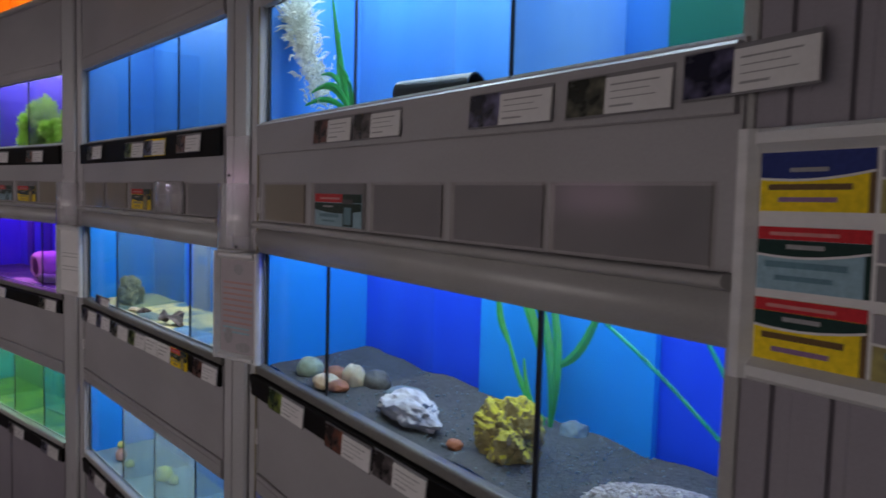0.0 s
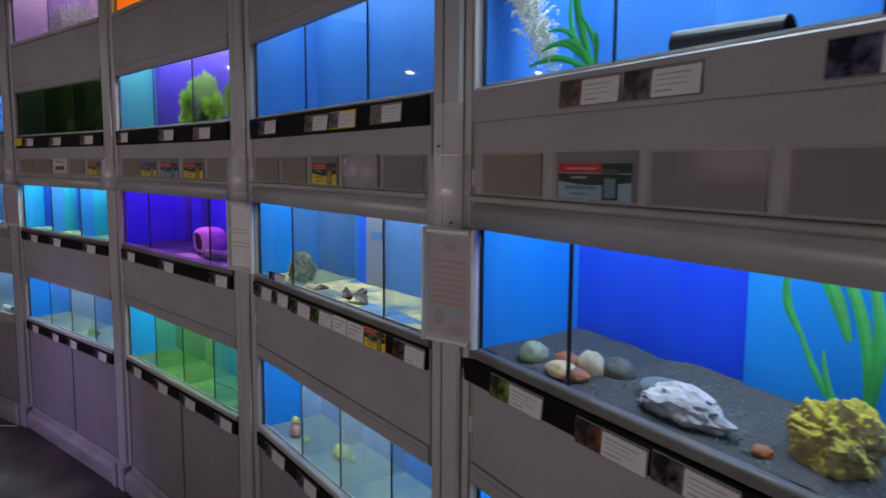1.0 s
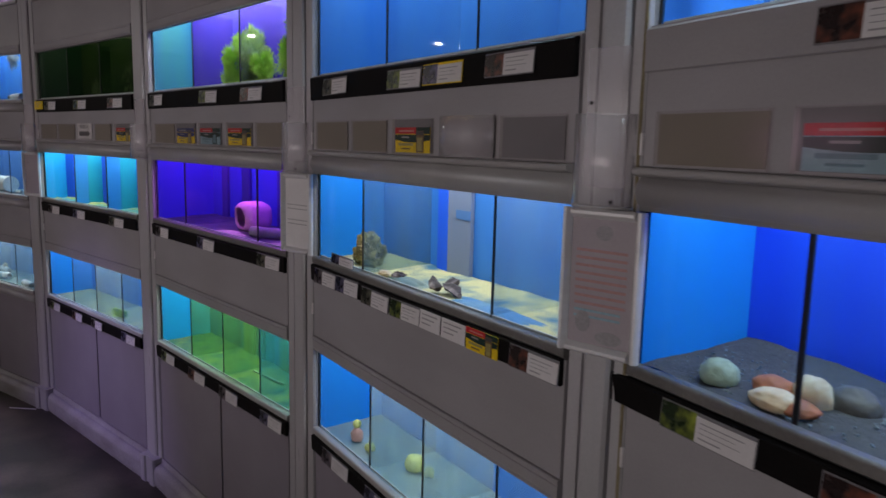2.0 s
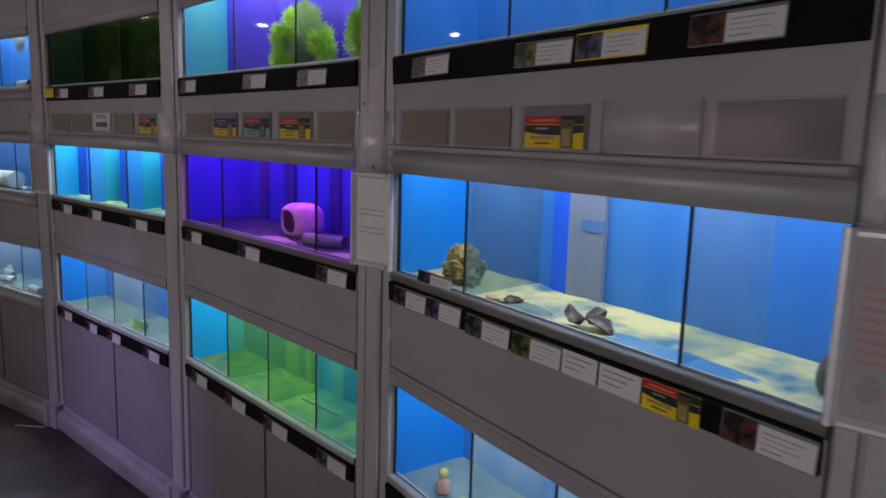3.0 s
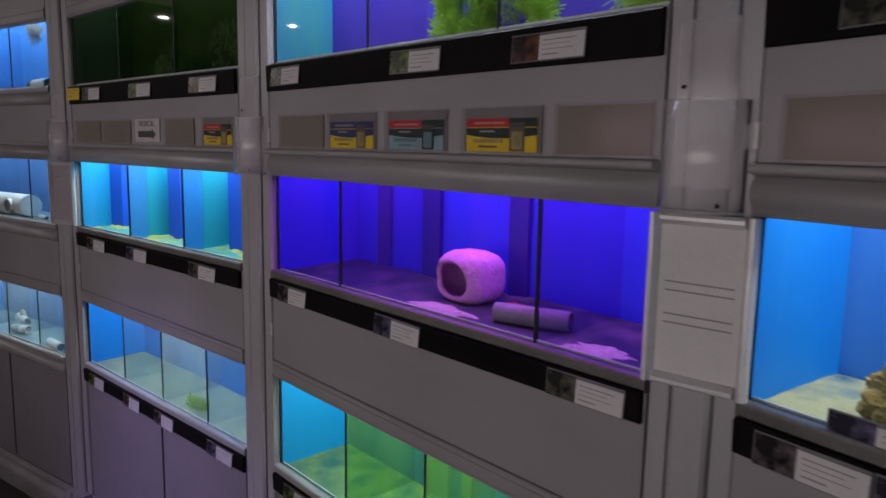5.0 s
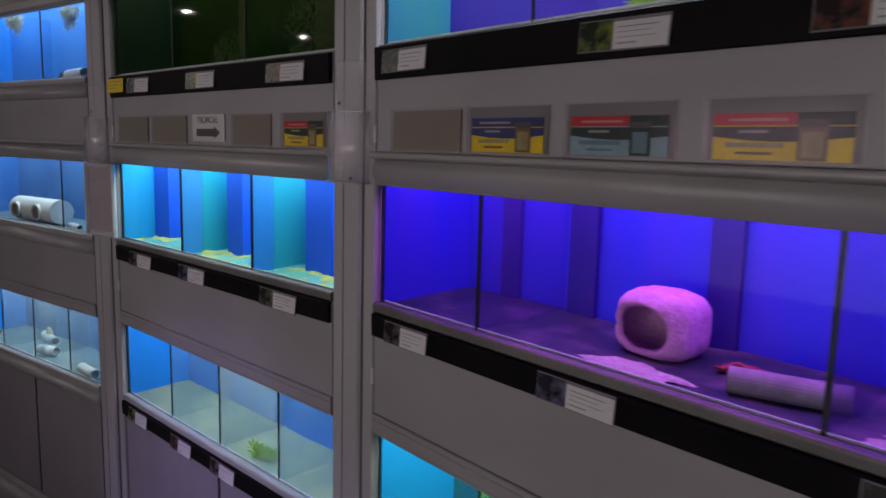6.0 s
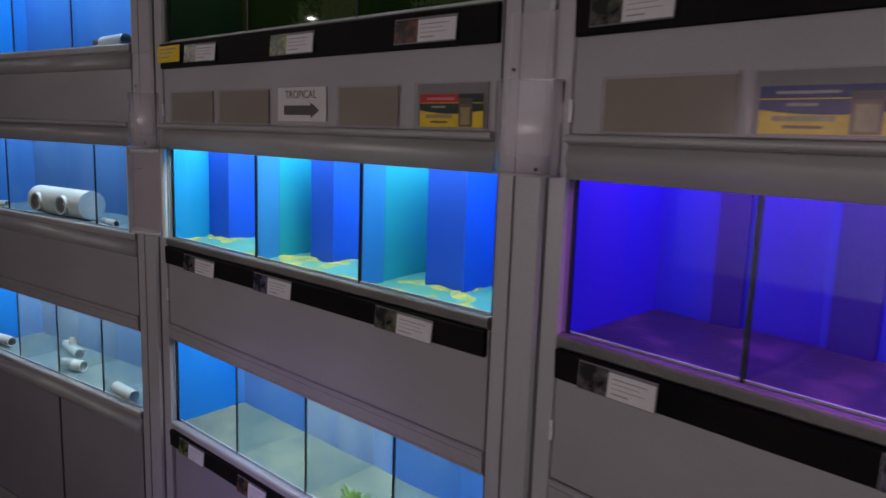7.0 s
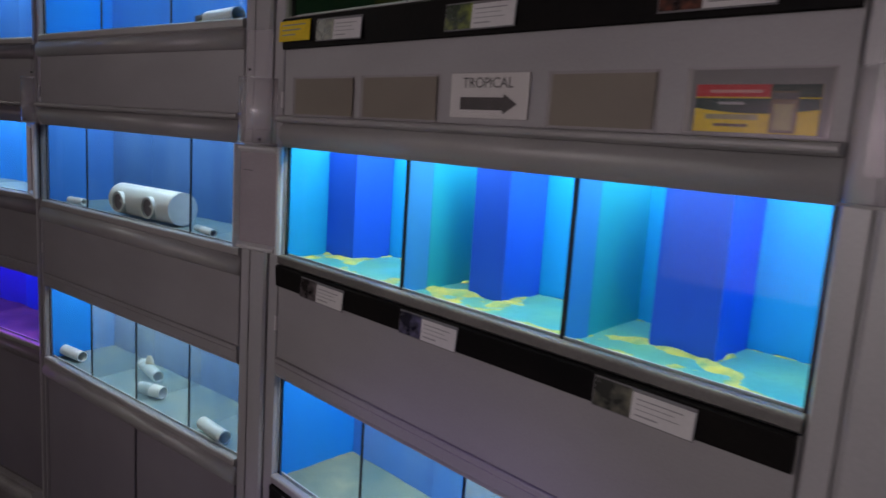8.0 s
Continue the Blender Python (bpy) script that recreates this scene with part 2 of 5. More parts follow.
FILM = {
    "royal": film("royal_blue_film", (0.006, 0.045, 0.72), (0.010, 0.085, 0.78)),
    "box": film("filter_box_blue", (0.015, 0.10, 0.78), (0.02, 0.13, 0.80)),
    "cyan": film("cyan_blue_film", (0.008, 0.36, 0.84), (0.01, 0.40, 0.84)),
    "indigo": film("indigo_film", (0.015, 0.03, 0.60), (0.05, 0.03, 0.55)),
    "sea": film("sea_blue_film", (0.006, 0.23, 0.80), (0.012, 0.27, 0.80)),
    "night": film("navy_film", (0.014, 0.010, 0.20), (0.04, 0.012, 0.20)),
    "blue": film("mid_blue_film", (0.025, 0.17, 0.60), (0.06, 0.24, 0.64)),
    "pale": film("pale_blue_film", (0.10, 0.30, 0.72), (0.20, 0.40, 0.70)),
    "steel": film("cloudy_blue_film", (0.05, 0.14, 0.38), (0.10, 0.22, 0.46)),
    "clearblue": film("clear_blue_film", (0.03, 0.26, 0.72), (0.05, 0.31, 0.72)),
    "teal": film("teal_film", (0.012, 0.37, 0.54), (0.03, 0.44, 0.52)),
    "lagoon": film("lagoon_film", (0.012, 0.13, 0.32), (0.04, 0.24, 0.20)),
    "algae": film("green_algae_film", (0.05, 0.25, 0.17), (0.26, 0.31, 0.05)),
    "dark": film("dark_algae_film", (0.016, 0.020, 0.006), (0.05, 0.060, 0.008)),
    "violet": film("violet_film", (0.035, 0.025, 0.36), (0.07, 0.035, 0.36)),
    "bottle": film("bottle_green_film", (0.01, 0.13, 0.09), (0.02, 0.16, 0.10)),
    "bottled": film("dark_bottle_film", (0.006, 0.035, 0.022), (0.02, 0.045, 0.018)),
    "grey": film("pale_grey_film", (0.16, 0.20, 0.31), (0.21, 0.25, 0.35)),
    "orange": film("orange_film", (0.85, 0.22, 0.01), (0.9, 0.35, 0.02)),
    "lilac": film("lilac_film", (0.42, 0.30, 0.44), (0.28, 0.18, 0.32)),
}
# tinted sheets behind the front pane that imitate the haze of murky water
MURK = {
    "green": clear("green_murk_sheet", (0.80, 0.95, 0.80), haze=0.07, haze_colour=(0.26, 0.50, 0.20), gloss=0.2, dull="Translucent"),
    "teal": clear("teal_murk_sheet", (0.80, 0.95, 0.92), haze=0.09, haze_colour=(0.10, 0.48, 0.46), gloss=0.2, dull="Translucent"),
    "white": clear("milky_murk_sheet", (0.90, 0.95, 0.95), haze=0.11, haze_colour=(0.62, 0.70, 0.54), gloss=0.2, dull="Translucent"),
    "thin": clear("thin_murk_sheet", (0.94, 0.97, 0.97), haze=0.045, haze_colour=(0.50, 0.70, 0.74), gloss=0.2, dull="Translucent"),
}
# divider glass; its haze also stands in for milky water
HAZE = {
    "clear": clear("clear_divider_glass", (0.93, 0.97, 0.99), haze=0.02, haze_colour=(0.2, 0.4, 0.7), gloss=0.5),
    "blue": clear("hazy_blue_divider_glass", (0.88, 0.94, 0.98), haze=0.07, haze_colour=(0.25, 0.45, 0.75)),
    "white": clear("hazy_pale_divider_glass", (0.88, 0.93, 0.95), haze=0.16, haze_colour=(0.4, 0.5, 0.55)),
    "murk": clear("murky_divider_glass", (0.75, 0.84, 0.86), haze=0.20, haze_colour=(0.16, 0.26, 0.34)),
    "green": clear("hazy_green_divider_glass", (0.84, 0.95, 0.84), haze=0.15, haze_colour=(0.18, 0.38, 0.14)),
    "lagoon": clear("hazy_teal_divider_glass", (0.84, 0.94, 0.92), haze=0.14, haze_colour=(0.10, 0.42, 0.45)),
    "violet": clear("hazy_violet_divider_glass", (0.84, 0.80, 0.95), haze=0.05, haze_colour=(0.25, 0.14, 0.5)),
    "dark": clear("hazy_dark_divider_glass", (0.6, 0.75, 0.6), haze=0.12, haze_colour=(0.03, 0.07, 0.03)),
}


# ---------------------------------------------------------------- mesh helpers
def box(bm, x0, x1, y0, y1, z0, z1, bevel=0.0):
    r = bmesh.ops.create_cube(bm, size=1)
    for v in r["verts"]:
        v.co = ((x0 + x1) / 2 + v.co.x * (x1 - x0), (y0 + y1) / 2 + v.co.y * (y1 - y0), (z0 + z1) / 2 + v.co.z * (z1 - z0))
    if bevel:
        edges = {e for v in r["verts"] for e in v.link_edges}
        bmesh.ops.bevel(bm, geom=list(edges), offset=bevel, segments=2, affect="EDGES", profile=0.6)
    return bm


def boxed(*a, **k):
    return box(bmesh.new(), *a, **k)


def extruded(profile, x0, x1, axis="x"):
    """A closed profile drawn along x (profile in y, z) or along z (profile in x, y)."""
    bm = bmesh.new()
    rows = []
    for s in (x0, x1):
        rows.append([bm.verts.new((s, a, b) if axis == "x" else (a, b, s)) for a, b in profile])
    n = len(profile)
    for i in range(n):
        bm.faces.new((rows[0][i], rows[0][(i + 1) % n], rows[1][(i + 1) % n], rows[1][i]))
    bm.faces.new(rows[0][::-1])
    bm.faces.new(rows[1])
    bmesh.ops.recalc_face_normals(bm, faces=bm.faces)
    return bm


def arc(cx, cy, r, a0, a1, n=5):
    return [(cx + r * math.cos(radians(a0 + (a1 - a0) * i / n)), cy + r * math.sin(radians(a0 + (a1 - a0) * i / n))) for i in range(n + 1)]


def part(name, bm, mat, parent=None, label="", smooth=False):
    me = bpy.data.meshes.new(name)
    bm.to_mesh(me)
    bm.free()
    me.materials.append(mat)
    if smooth:
        for p in me.polygons:
            p.use_smooth = True
    ob = new(name, me)
    ob.parent = parent
    if label:
        tagged(ob, label)
    return ob


def thing(name, matrix, label, category, group="", kind=""):
    ob = new(name)
    ob.empty_display_size = 0.05
    ob.matrix_world = matrix
    return tagged(ob, label, category, group, kind)


def solid(name, bm, mat, matrix, label, category, group="", kind="", smooth=False):
    ob = part(name, bm, mat, None, "", smooth)
    ob.matrix_world = matrix
    return tagged(ob, label, category, group, kind)


# ---------------------------------------------------------------- plan of the curved row of cabinets
# left front corner of the glass, angle of the front, width of the glass
BAYS = {
    "A": (-1.330, 1.005, -18.0, 1.110),
    "B": (-2.513, 1.235, -12.4, 1.090),
    "C": (-3.755, 1.300, -3.7, 1.115),
    "D": (-5.030, 1.250, 2.0, 1.140),
    "E": (-6.200, 1.037, 9.5, 1.065),
    "F": (-7.370, 0.752, 16.0, 1.080),
}
ORDER = "ABCDEF"


def at(bay, u=0.0, y=0.0, z=0.0, turn=0.0):
    x0, y0, a, _ = BAYS[bay]
    return pose(x0, y0, 0, 0, 0, a) @ pose(u, y, z, 0, 0, turn)


# heights: bottom and top of the seen glass in each row
ROWS_Z = {"low": (0.668, 0.912), "mid": (1.200, 1.442), "high": (1.722, 1.960), "top": (2.240, 2.480)}
FRONT = -0.012

# ---------------------------------------------------------------- room
def sheet(name, x0, x1, y0, y1, z0, z1, mat, label, category):
    return solid(name, boxed(x0, x1, y0, y1, z0, z1), mat, Matrix(), label, category, kind="structure")


sheet("floor", -14, 5, -7, 5, -0.1, 0.0, FLOOR, "dark worn floor covering with dirt and scuffs", "floor")
sheet("ceiling", -14, 5, -7, 5, 3.0, 3.1, CEILING, "dim grey suspended ceiling above the aisle", "ceiling")
sheet("wall_north", -14, 5, 4.8, 5.0, 0, 3.0, WALL, "plain dark wall behind the tanks", "wall")
sheet("wall_south", -14, 5, -7.0, -6.8, 0, 3.0, WALL, "plain dark wall across the shop", "wall")
sheet("wall_west", -14, -13.8, -6.8, 4.8, 0, 3.0, WALL, "plain dark wall at the end of the aisle", "wall")
sheet("wall_east", 4.8, 5, -6.8, 4.8, 0, 3.0, WALL, "plain dark wall at the start of the aisle", "wall")

GLOW = glowing("warm_lamp_disc", (1.0, 0.86, 0.62), 4.0)


def downlight(x, y, watts):
    t = thing("ceiling_downlight", pose(x, y, 3.0), "round recessed ceiling downlight, switched on", "ceiling light", "ceiling downlights")
    bm = bmesh.new()
    bmesh.ops.create_cone(bm, segments=28, radius1=0.11, radius2=0.12, depth=0.012, cap_ends=True)
    bmesh.ops.translate(bm, verts=bm.verts, vec=(0, 0, -0.006))
    part("bezel", bm, TRIM, t)
    bm = bmesh.new()
    bmesh.ops.create_cone(bm, segments=28, radius1=0.05, radius2=0.05, depth=0.006, cap_ends=True)
    bmesh.ops.translate(bm, verts=bm.verts, vec=(0, 0, -0.016))
    part("lens", bm, GLOW, t)
    data = bpy.data.lights.new("lamp", "AREA")
    data.shape, data.size, data.energy, data.color = "DISK", 0.09, watts, (1.0, 0.92, 0.86)
    lamp = new("lamp", data)
    lamp.matrix_world = pose(x, y, 2.975)


for gx, gy, k in ((-10.5, -2.05, 1.0), (-10.9, -4.0, 1.0), (-9.95, -4.55, 1.0)):
    downlight(gx, gy, ROOM_WATTS * k)
# unseen fill lamp added for the fronts, in place of lit rows across the aisle
facing = area_lamp("facing_fill_lamp", look((-2.70, -1.75, 1.30), (-2.70, 1.0, 1.30)), 5.8, 1.1, FILL_WATTS, (1.0, 0.905, 0.905))
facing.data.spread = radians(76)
# glow of a violet tank across the aisle
area_lamp("facing_violet_tank_lamp", look((-4.7, -1.75, 1.62), (-4.7, 1.0, 1.62)), 1.1, 0.24, VIOLET_TANK_WATTS, (1.0, 0.58, 0.86))
# unseen violet spot added to tint the lower doors and plinth
spot_data = bpy.data.lights.new("violet_fill_spot", "SPOT")
spot_data.energy, spot_data.color, spot_data.spot_size, spot_data.spot_blend, spot_data.shadow_soft_size = 190.0, (0.46, 0.33, 1.0), radians(30), 1.0, 0.06
spot = new("violet_fill_spot", spot_data)
spot.matrix_world = look((-4.5, -1.3, 2.94), (-4.35, 1.2, 0.05))

# ---------------------------------------------------------------- cabinets
def cabinet(bay):
    _, _, _, w = BAYS[bay]
    plain = bay in "EF"
    c = thing("aquarium_cabinet", at(bay), "grey laminate aquarium cabinet with %s" % (
        "plain moulded ledges and two doors" if plain else "moulded ledges, display strips and two doors"), "aquarium cabinet", "curved row of aquarium cabinets")
    e0, e1 = 0.001, w - 0.001
    # closed box behind the tanks
    part("back_board", boxed(-0.04, w + 0.04, 0.33, 0.345, 0.0, 2.62), DOOR, c)
    part("top_board", boxed(e0, e1, -0.01, 0.33, 2.60, 2.62), DOOR, c)
    for row, (z0, z1) in ROWS_Z.items():
        part("shelf_board", boxed(e0, e1, 0.008, 0.33, z0 - 0.035, z0 - 0.022), DOOR, c)
    # ledge profile under the glass, and its front strip
    def ledge(z, depth=0.018, mat=TRIM):
        prof = [(0.0, z - 0.02), (0.0, z)] + arc(-depth + 0.006, z - 0.006, 0.006, 90, 180, 4) + [(-depth, z - 0.018), (-depth + 0.006, z - 0.022)]
        part("ledge", extruded([(y, zz) for y, zz in prof], e0, e1), mat, c)

    def strip(z, mat, start=0.003):
        up = z - (0.0065 if z > 1.5 else 0.0225)
        prof = [(-0.0125, z - 0.069), (-0.0125, up), (-0.020, up), (-0.0235, up - 0.0035), (-0.0215, z - 0.069), (-0.019, z - 0.071)]
        part("display_strip", extruded(prof, start, w - 0.004), mat, c, "black plastic display strip" if mat is BLACK else "")

    def hood(z):
        # rounded lip over a soft bulging cove above the glass
        lip = [(FRONT + 0.010, z + 0.0685)] + arc(-0.0270, z + 0.0625, 0.006, 90, 250, 6) + [(-0.0170, z + 0.0535), (FRONT + 0.010, z + 0.0535)]
        part("lip_moulding", extruded(lip, e0, e1), TRIM, c)
        rail = [(0.001, z + 0.053), (-0.0135, z + 0.053)] + [(-0.0150 - 0.0115 * math.sin(math.pi * k / 10) ** 0.8 * (1 - 0.035 * k), z + 0.050 - 0.0040 * k) for k in range(11)] + [(-0.0125, z + 0.008), (-0.0118, z + 0.001), (0.001, z)]
        part("hood_rail", extruded(rail, e0, e1), TRIM, c, smooth=True)

    def lower_hood(z):
        rail = [(0.001, z + 0.046), (-0.0155, z + 0.046), (-0.0175, z + 0.044), (-0.0175, z + 0.0372), (-0.0150, z + 0.0356), (-0.0150, z + 0.0344), (-0.0170, z + 0.033), (-0.0162, z + 0.012), (-0.0130, z + 0.004), (-0.0125, z + 0.001), (0.001, z)]
        part("hood_rail", extruded(rail, e0, e1), PANEL, c)

    for row in ("low", "mid", "high"):
        z = ROWS_Z[row][0]
        if plain or row != "high":
            ledge(z, mat=TRIM if plain or row == "low" else LEDGE)
        if plain:
            prof = [(0, z - 0.0225), (-0.0165, z - 0.0225)] + [(-0.0165 - 0.0105 * math.sin(math.pi * k / 12) ** 0.7, z - 0.0235 - 0.0037 * k) for k in range(13)] + [(0, z - 0.0685)]
            part("ledge_moulding", extruded(prof, e0, e1), TRIM, c, smooth=True)
        elif bay == "A" and row == "high":
            strip(z, PANEL)
        else:
            strip(z, BLACK, -0.070 if bay == "A" and row == "mid" else 0.003)
    # fascia between middle and high row, panel between low and middle, doors below
    part("fascia", boxed(e0, e1, FRONT, 0.004, ROWS_Z["mid"][1] + 0.069, ROWS_Z["high"][0] - (0.024 if plain else 0.002), bevel=0.001), PANEL, c)
    hood(ROWS_Z["mid"][1])
    part("service_panel", boxed(e0, e1, FRONT, 0.004, ROWS_Z["low"][1] + 0.047, ROWS_Z["mid"][0] - 0.024, bevel=0.0015), PANEL, c)
    lower_hood(ROWS_Z["low"][1])
    lower_hood(ROWS_Z["high"][1])
    z = ROWS_Z["high"][1] + 0.047
    if bay in "CDE":
        part("upper_panel", boxed(e0, e1, FRONT, 0.004, z, ROWS_Z["top"][0] - 0.024, bevel=0.0015), PANEL, c)
        ledge(ROWS_Z["top"][0])
        part("head_panel", boxed(e0, e1, FRONT, 0.004, ROWS_Z["top"][1], 2.62), PANEL, c)
    else:
        part("upper_panel", boxed(e0, e1, FRONT, 0.004, z, 2.62, bevel=0.0015), PANEL, c)
    half = w * 0.545
    top = ROWS_Z["low"][0] - 0.026
    part("door", boxed(e0 + 0.006, half - 0.006, FRONT + 0.002, 0.006, 0.125, top, bevel=0.0015), DOOR, c)
    part("door", boxed(half + 0.007, e1 - 0.006, FRONT + 0.002, 0.006, 0.125, top, bevel=0.0015), DOOR, c)
    # black sheet behind the doors paints the shade in their gaps
    part("door_gap_shade", boxed(e0, e1, 0.0065, 0.02, 0.12, top), SEAL, c)
    kick = [(0.004, 0.0), (-0.046, 0.0), (-0.050, 0.020), (-0.050, 0.062)] + arc(-0.016, 0.066, 0.034, 175, 95, 8) + [(-0.015, 0.108), (-0.012, 0.120), (0.004, 0.120)]
    part("plinth", extruded(kick, -0.02, w + 0.02), PLINTH, c, "scuffed pale grey plinth")
    # small white bars paint the glints at the left edge
    for z in (1.04, 1.545):
        part("edge_glint", boxed(-0.004, 0.003, -0.0175, -0.0125, z - 0.017, z + 0.017, bevel=0.001), PAPER, c, "small white bar painted as a glint on the edge")
    if bay == "A":
        part("stained_edge", boxed(-0.016, -0.0015, -0.0175, -0.0125, 0.55, 1.96), STAIN, c, "brown stained sealant along the edge")
    return c


for b in ORDER:
    cabinet(b)

# upright posts between the cabinets
POSTS = {}


def post(a, b):
    """The post between cabinet b and its right-hand neighbour a."""
    xa, ya, ta, _ = BAYS[a]
    wb = BAYS[b][3]
    p = at(b, wb).translation
    q = Vector((xa, ya, 0))
    mid, gap = (p + q) / 2, (q - p).length
    turn = math.degrees(math.atan2((q - p).y, (q - p).x))
    m = pose(mid.x, mid.y, 0, 0, 0, turn)
    h = gap / 2 - 0.001
    t = thing("upright_post", m, "pale grey moulded plastic upright post between two aquarium cabinets", "post", "upright posts")
    k = h * 0.42
    prof = [(-h, 0.03), (-h, -0.008), (-h + 0.004, -0.014), (-k - 0.006, -0.014), (-k - 0.005, -0.004), (-k - 0.001, -0.004), (-k, -0.016)]
    prof += [(-k + 0.006, -0.021), (k - 0.006, -0.021), (k, -0.016), (k + 0.001, -0.004), (k + 0.005, -0.004), (k + 0.006, -0.014), (h - 0.004, -0.014), (h, -0.008), (h, 0.03)]
    part("shaft", extruded(prof, 0.123, 2.62, "z"), POST, t)
    r = h - 0.008
    rib = [(-r, 0.0), (-r, -0.047), (-r + 0.005, -0.054), (-k * 0.6 - 0.004, -0.054), (-k * 0.6, -0.046), (k * 0.6, -0.046), (k * 0.6 + 0.004, -0.054), (r - 0.005, -0.054), (r, -0.047), (r, 0.0)]
    part("foot", extruded(rib, 0.0, 0.122, "z"), POST, t)
    POSTS[b] = (m, h)


for a, b in zip(ORDER, ORDER[1:]):
    post(a, b)

# ---------------------------------------------------------------- tanks
def tank(bay, row, side, back, dividers, lamp=(1, 1, 1), watts=1.0, bed="sand", depth=0.22, box_front=0.0, bed_rise=0.012, label="", patch=None, murk=()):
    w = BAYS[bay][3]
    z0, z1 = ROWS_Z[row]
    t = thing("fish_tank", at(bay, 0, 0, z0), label, "fish tank", "fish tanks in the curved row")
    h = z1 - z0
    top = h + (0.10 if row == "top" else 0.165)
    part("front_pane", boxed(0.002, w - 0.002, 0.0015, 0.0065, -0.018, h + 0.03), GLASS, t, "clear front pane").visible_shadow = False
    part("base", boxed(0.002, w - 0.002, 0.0015, depth + 0.01, -0.021, -0.0185), FILM["steel"], t)
    part("left_pane", boxed(0.002, 0.007, 0.007, depth, -0.018, top), FILM[side], t)
    part("right_pane", boxed(w - 0.007, w - 0.002, 0.007, depth, -0.018, top), FILM[side], t)
    part("back_pane", boxed(0.002, w - 0.002, depth + 0.0005, depth + 0.006, -0.018, top), FILM[back], t)
    # unseen strip added to stop lamp light leaking over the front pane
    part("spill_stop", boxed(0.002, w - 0.002, 0.0068, 0.0084, h + 0.0005, top + 0.0005), PANEL, t)
    # pale strip paints the bright refracted line along the pane's foot
    if (bay, row) != ("A", "mid"):
        part("glass_glint", boxed(0.008, w - 0.008, 0.0068, 0.0100, -0.004, 0.005 if row == "high" else 0.0025), GLINT, t, "pale strip painted as the bright line along the glass")
    part("lid", boxed(0.002, w - 0.002, 0.0085, depth + 0.006, top + 0.001, top + 0.008), PANEL, t)
    for x, y in ((0.0035, 0.0), (w - 0.0075, 0.0)):
        part("corner_seal", boxed(x, x + 0.005, -0.0005, 0.0015, 0.0, h), SEAL, t)
    for u, kind in dividers:
        mat = HAZE[kind[1:]] if kind.startswith("~") else FILM[kind]
        split = 0.072 if kind == "teal" else 0.0105
        d = part("divider", boxed(u - 0.0025, u + 0.0025, split, depth - 0.001, -0.018, h + 0.03), mat, t)
        if kind == "teal":
            part("front_film", boxed(u - 0.0025, u + 0.0025, 0.0105, split - 0.0004, -0.018, h + 0.03), FILM["clearblue"], d, "blue film on the front part")
        if kind.startswith("~"):
            d.visible_shadow = False
        q = 0.0036 if (bay, row) in (("A", "mid"), ("C", "mid"), ("D", "mid")) else 0.0022
        part("seal", boxed(u - q, u + q, 0.0066, 0.0104, -0.004, h), SEAL, d)
    boxes = []
    if box_front:
        edges = [0.006] + [u + 0.003 for u, _ in dividers]
        for x, gap, wide in zip(edges, (0.001, 0.075, 0.085), (0.105, 0.085, 0.105)):
            boxes.append((x + gap, x + gap + wide))
            part("filter_box", boxed(x + gap, x + gap + wide, box_front, depth - 0.001, -0.018, h + 0.03, bevel=0.001), FILM["box"], t)
    for u0, u1, kind in patch or ():
        q = part("back_insert", boxed(u0, u1, depth - 0.012, depth - 0.001, -0.018, h + 0.03), FILM[kind], t)
        if kind == "grey":
            part("shadow_gap", boxed(u0 + 0.040, u1 - 0.0005, depth - 0.0145, depth - 0.0122, h * 0.60, h * 0.70), FILM["steel"], q, "dark band across the pale insert")
    # cloudy sheet drawn in place of water haze
    for u0, u1, kind in murk:
        q = part("murk_sheet", boxed(u0 + 0.006, u1 - 0.005, 0.00658, 0.00672, 0.003, h + 0.02), MURK[kind], t, "thin cloudy sheet standing in for murky water")
        q.visible_shadow = False
    # lamp under the lid
    area_lamp("tank_lamp", at(bay, w / 2, depth * 0.47, z0 + top - 0.004), w - 0.03, depth * 0.8, TANK_WATTS * watts, lamp)
    # bed
    if bed:
        nx, ny = 110, 20
        bm = bmesh.new()
        grid = []
        for j in range(ny + 1):
            y = 0.0072 + (depth - 0.0085) * j / ny
            line = []
            for i in range(nx + 1):
                x = 0.0075 + (w - 0.015) * i / nx
                n = noise.noise(Vector((x * 9, y * 9, ord(bay) + 3 * len(row))))
                f = noise.noise(Vector((x * 60, y * 60, 3.0)))
                line.append(bm.verts.new((x, y, -0.010 + bed_rise * (0.3 + 1.2 * y / depth + 0.7 * n) + 0.0012 * f)))
            grid.append(line)
        for j in range(ny):
            for i in range(nx):
                bm.faces.new((grid[j][i], grid[j][i + 1], grid[j + 1][i + 1], grid[j + 1][i]))
        if bed == "algae":
            bm2 = bmesh.new()
            rows2 = []
            for j in range(29):
                y = 0.008 + (depth - 0.010) * j / 28
                line = []
                for i in range(161):
                    x = 0.009 + (w - 0.018) * i / 160
                    gap_to = depth - y
                    for b0, b1 in boxes:
                        gap_to = min(gap_to, math.hypot(max(b0 - x, 0, x - b1), max(box_front - y, 0)))
                    rough = noise.fractal(Vector((x * 14, y * 18, 4.0)), 1.0, 2.0, 5)
                    mask = 0.75 * math.exp(-gap_to / 0.022) + 0.70 * rough - 0.17 + 0.25 * math.exp(-(((x - 0.50) / 0.09) ** 2 + ((y - 0.055) / 0.03) ** 2))
                    line.append(bm2.verts.new((x, y, -0.0105 + 0.016 * max(-0.5, min(mask, 0.55)) + 0.003)))
                rows2.append(line)
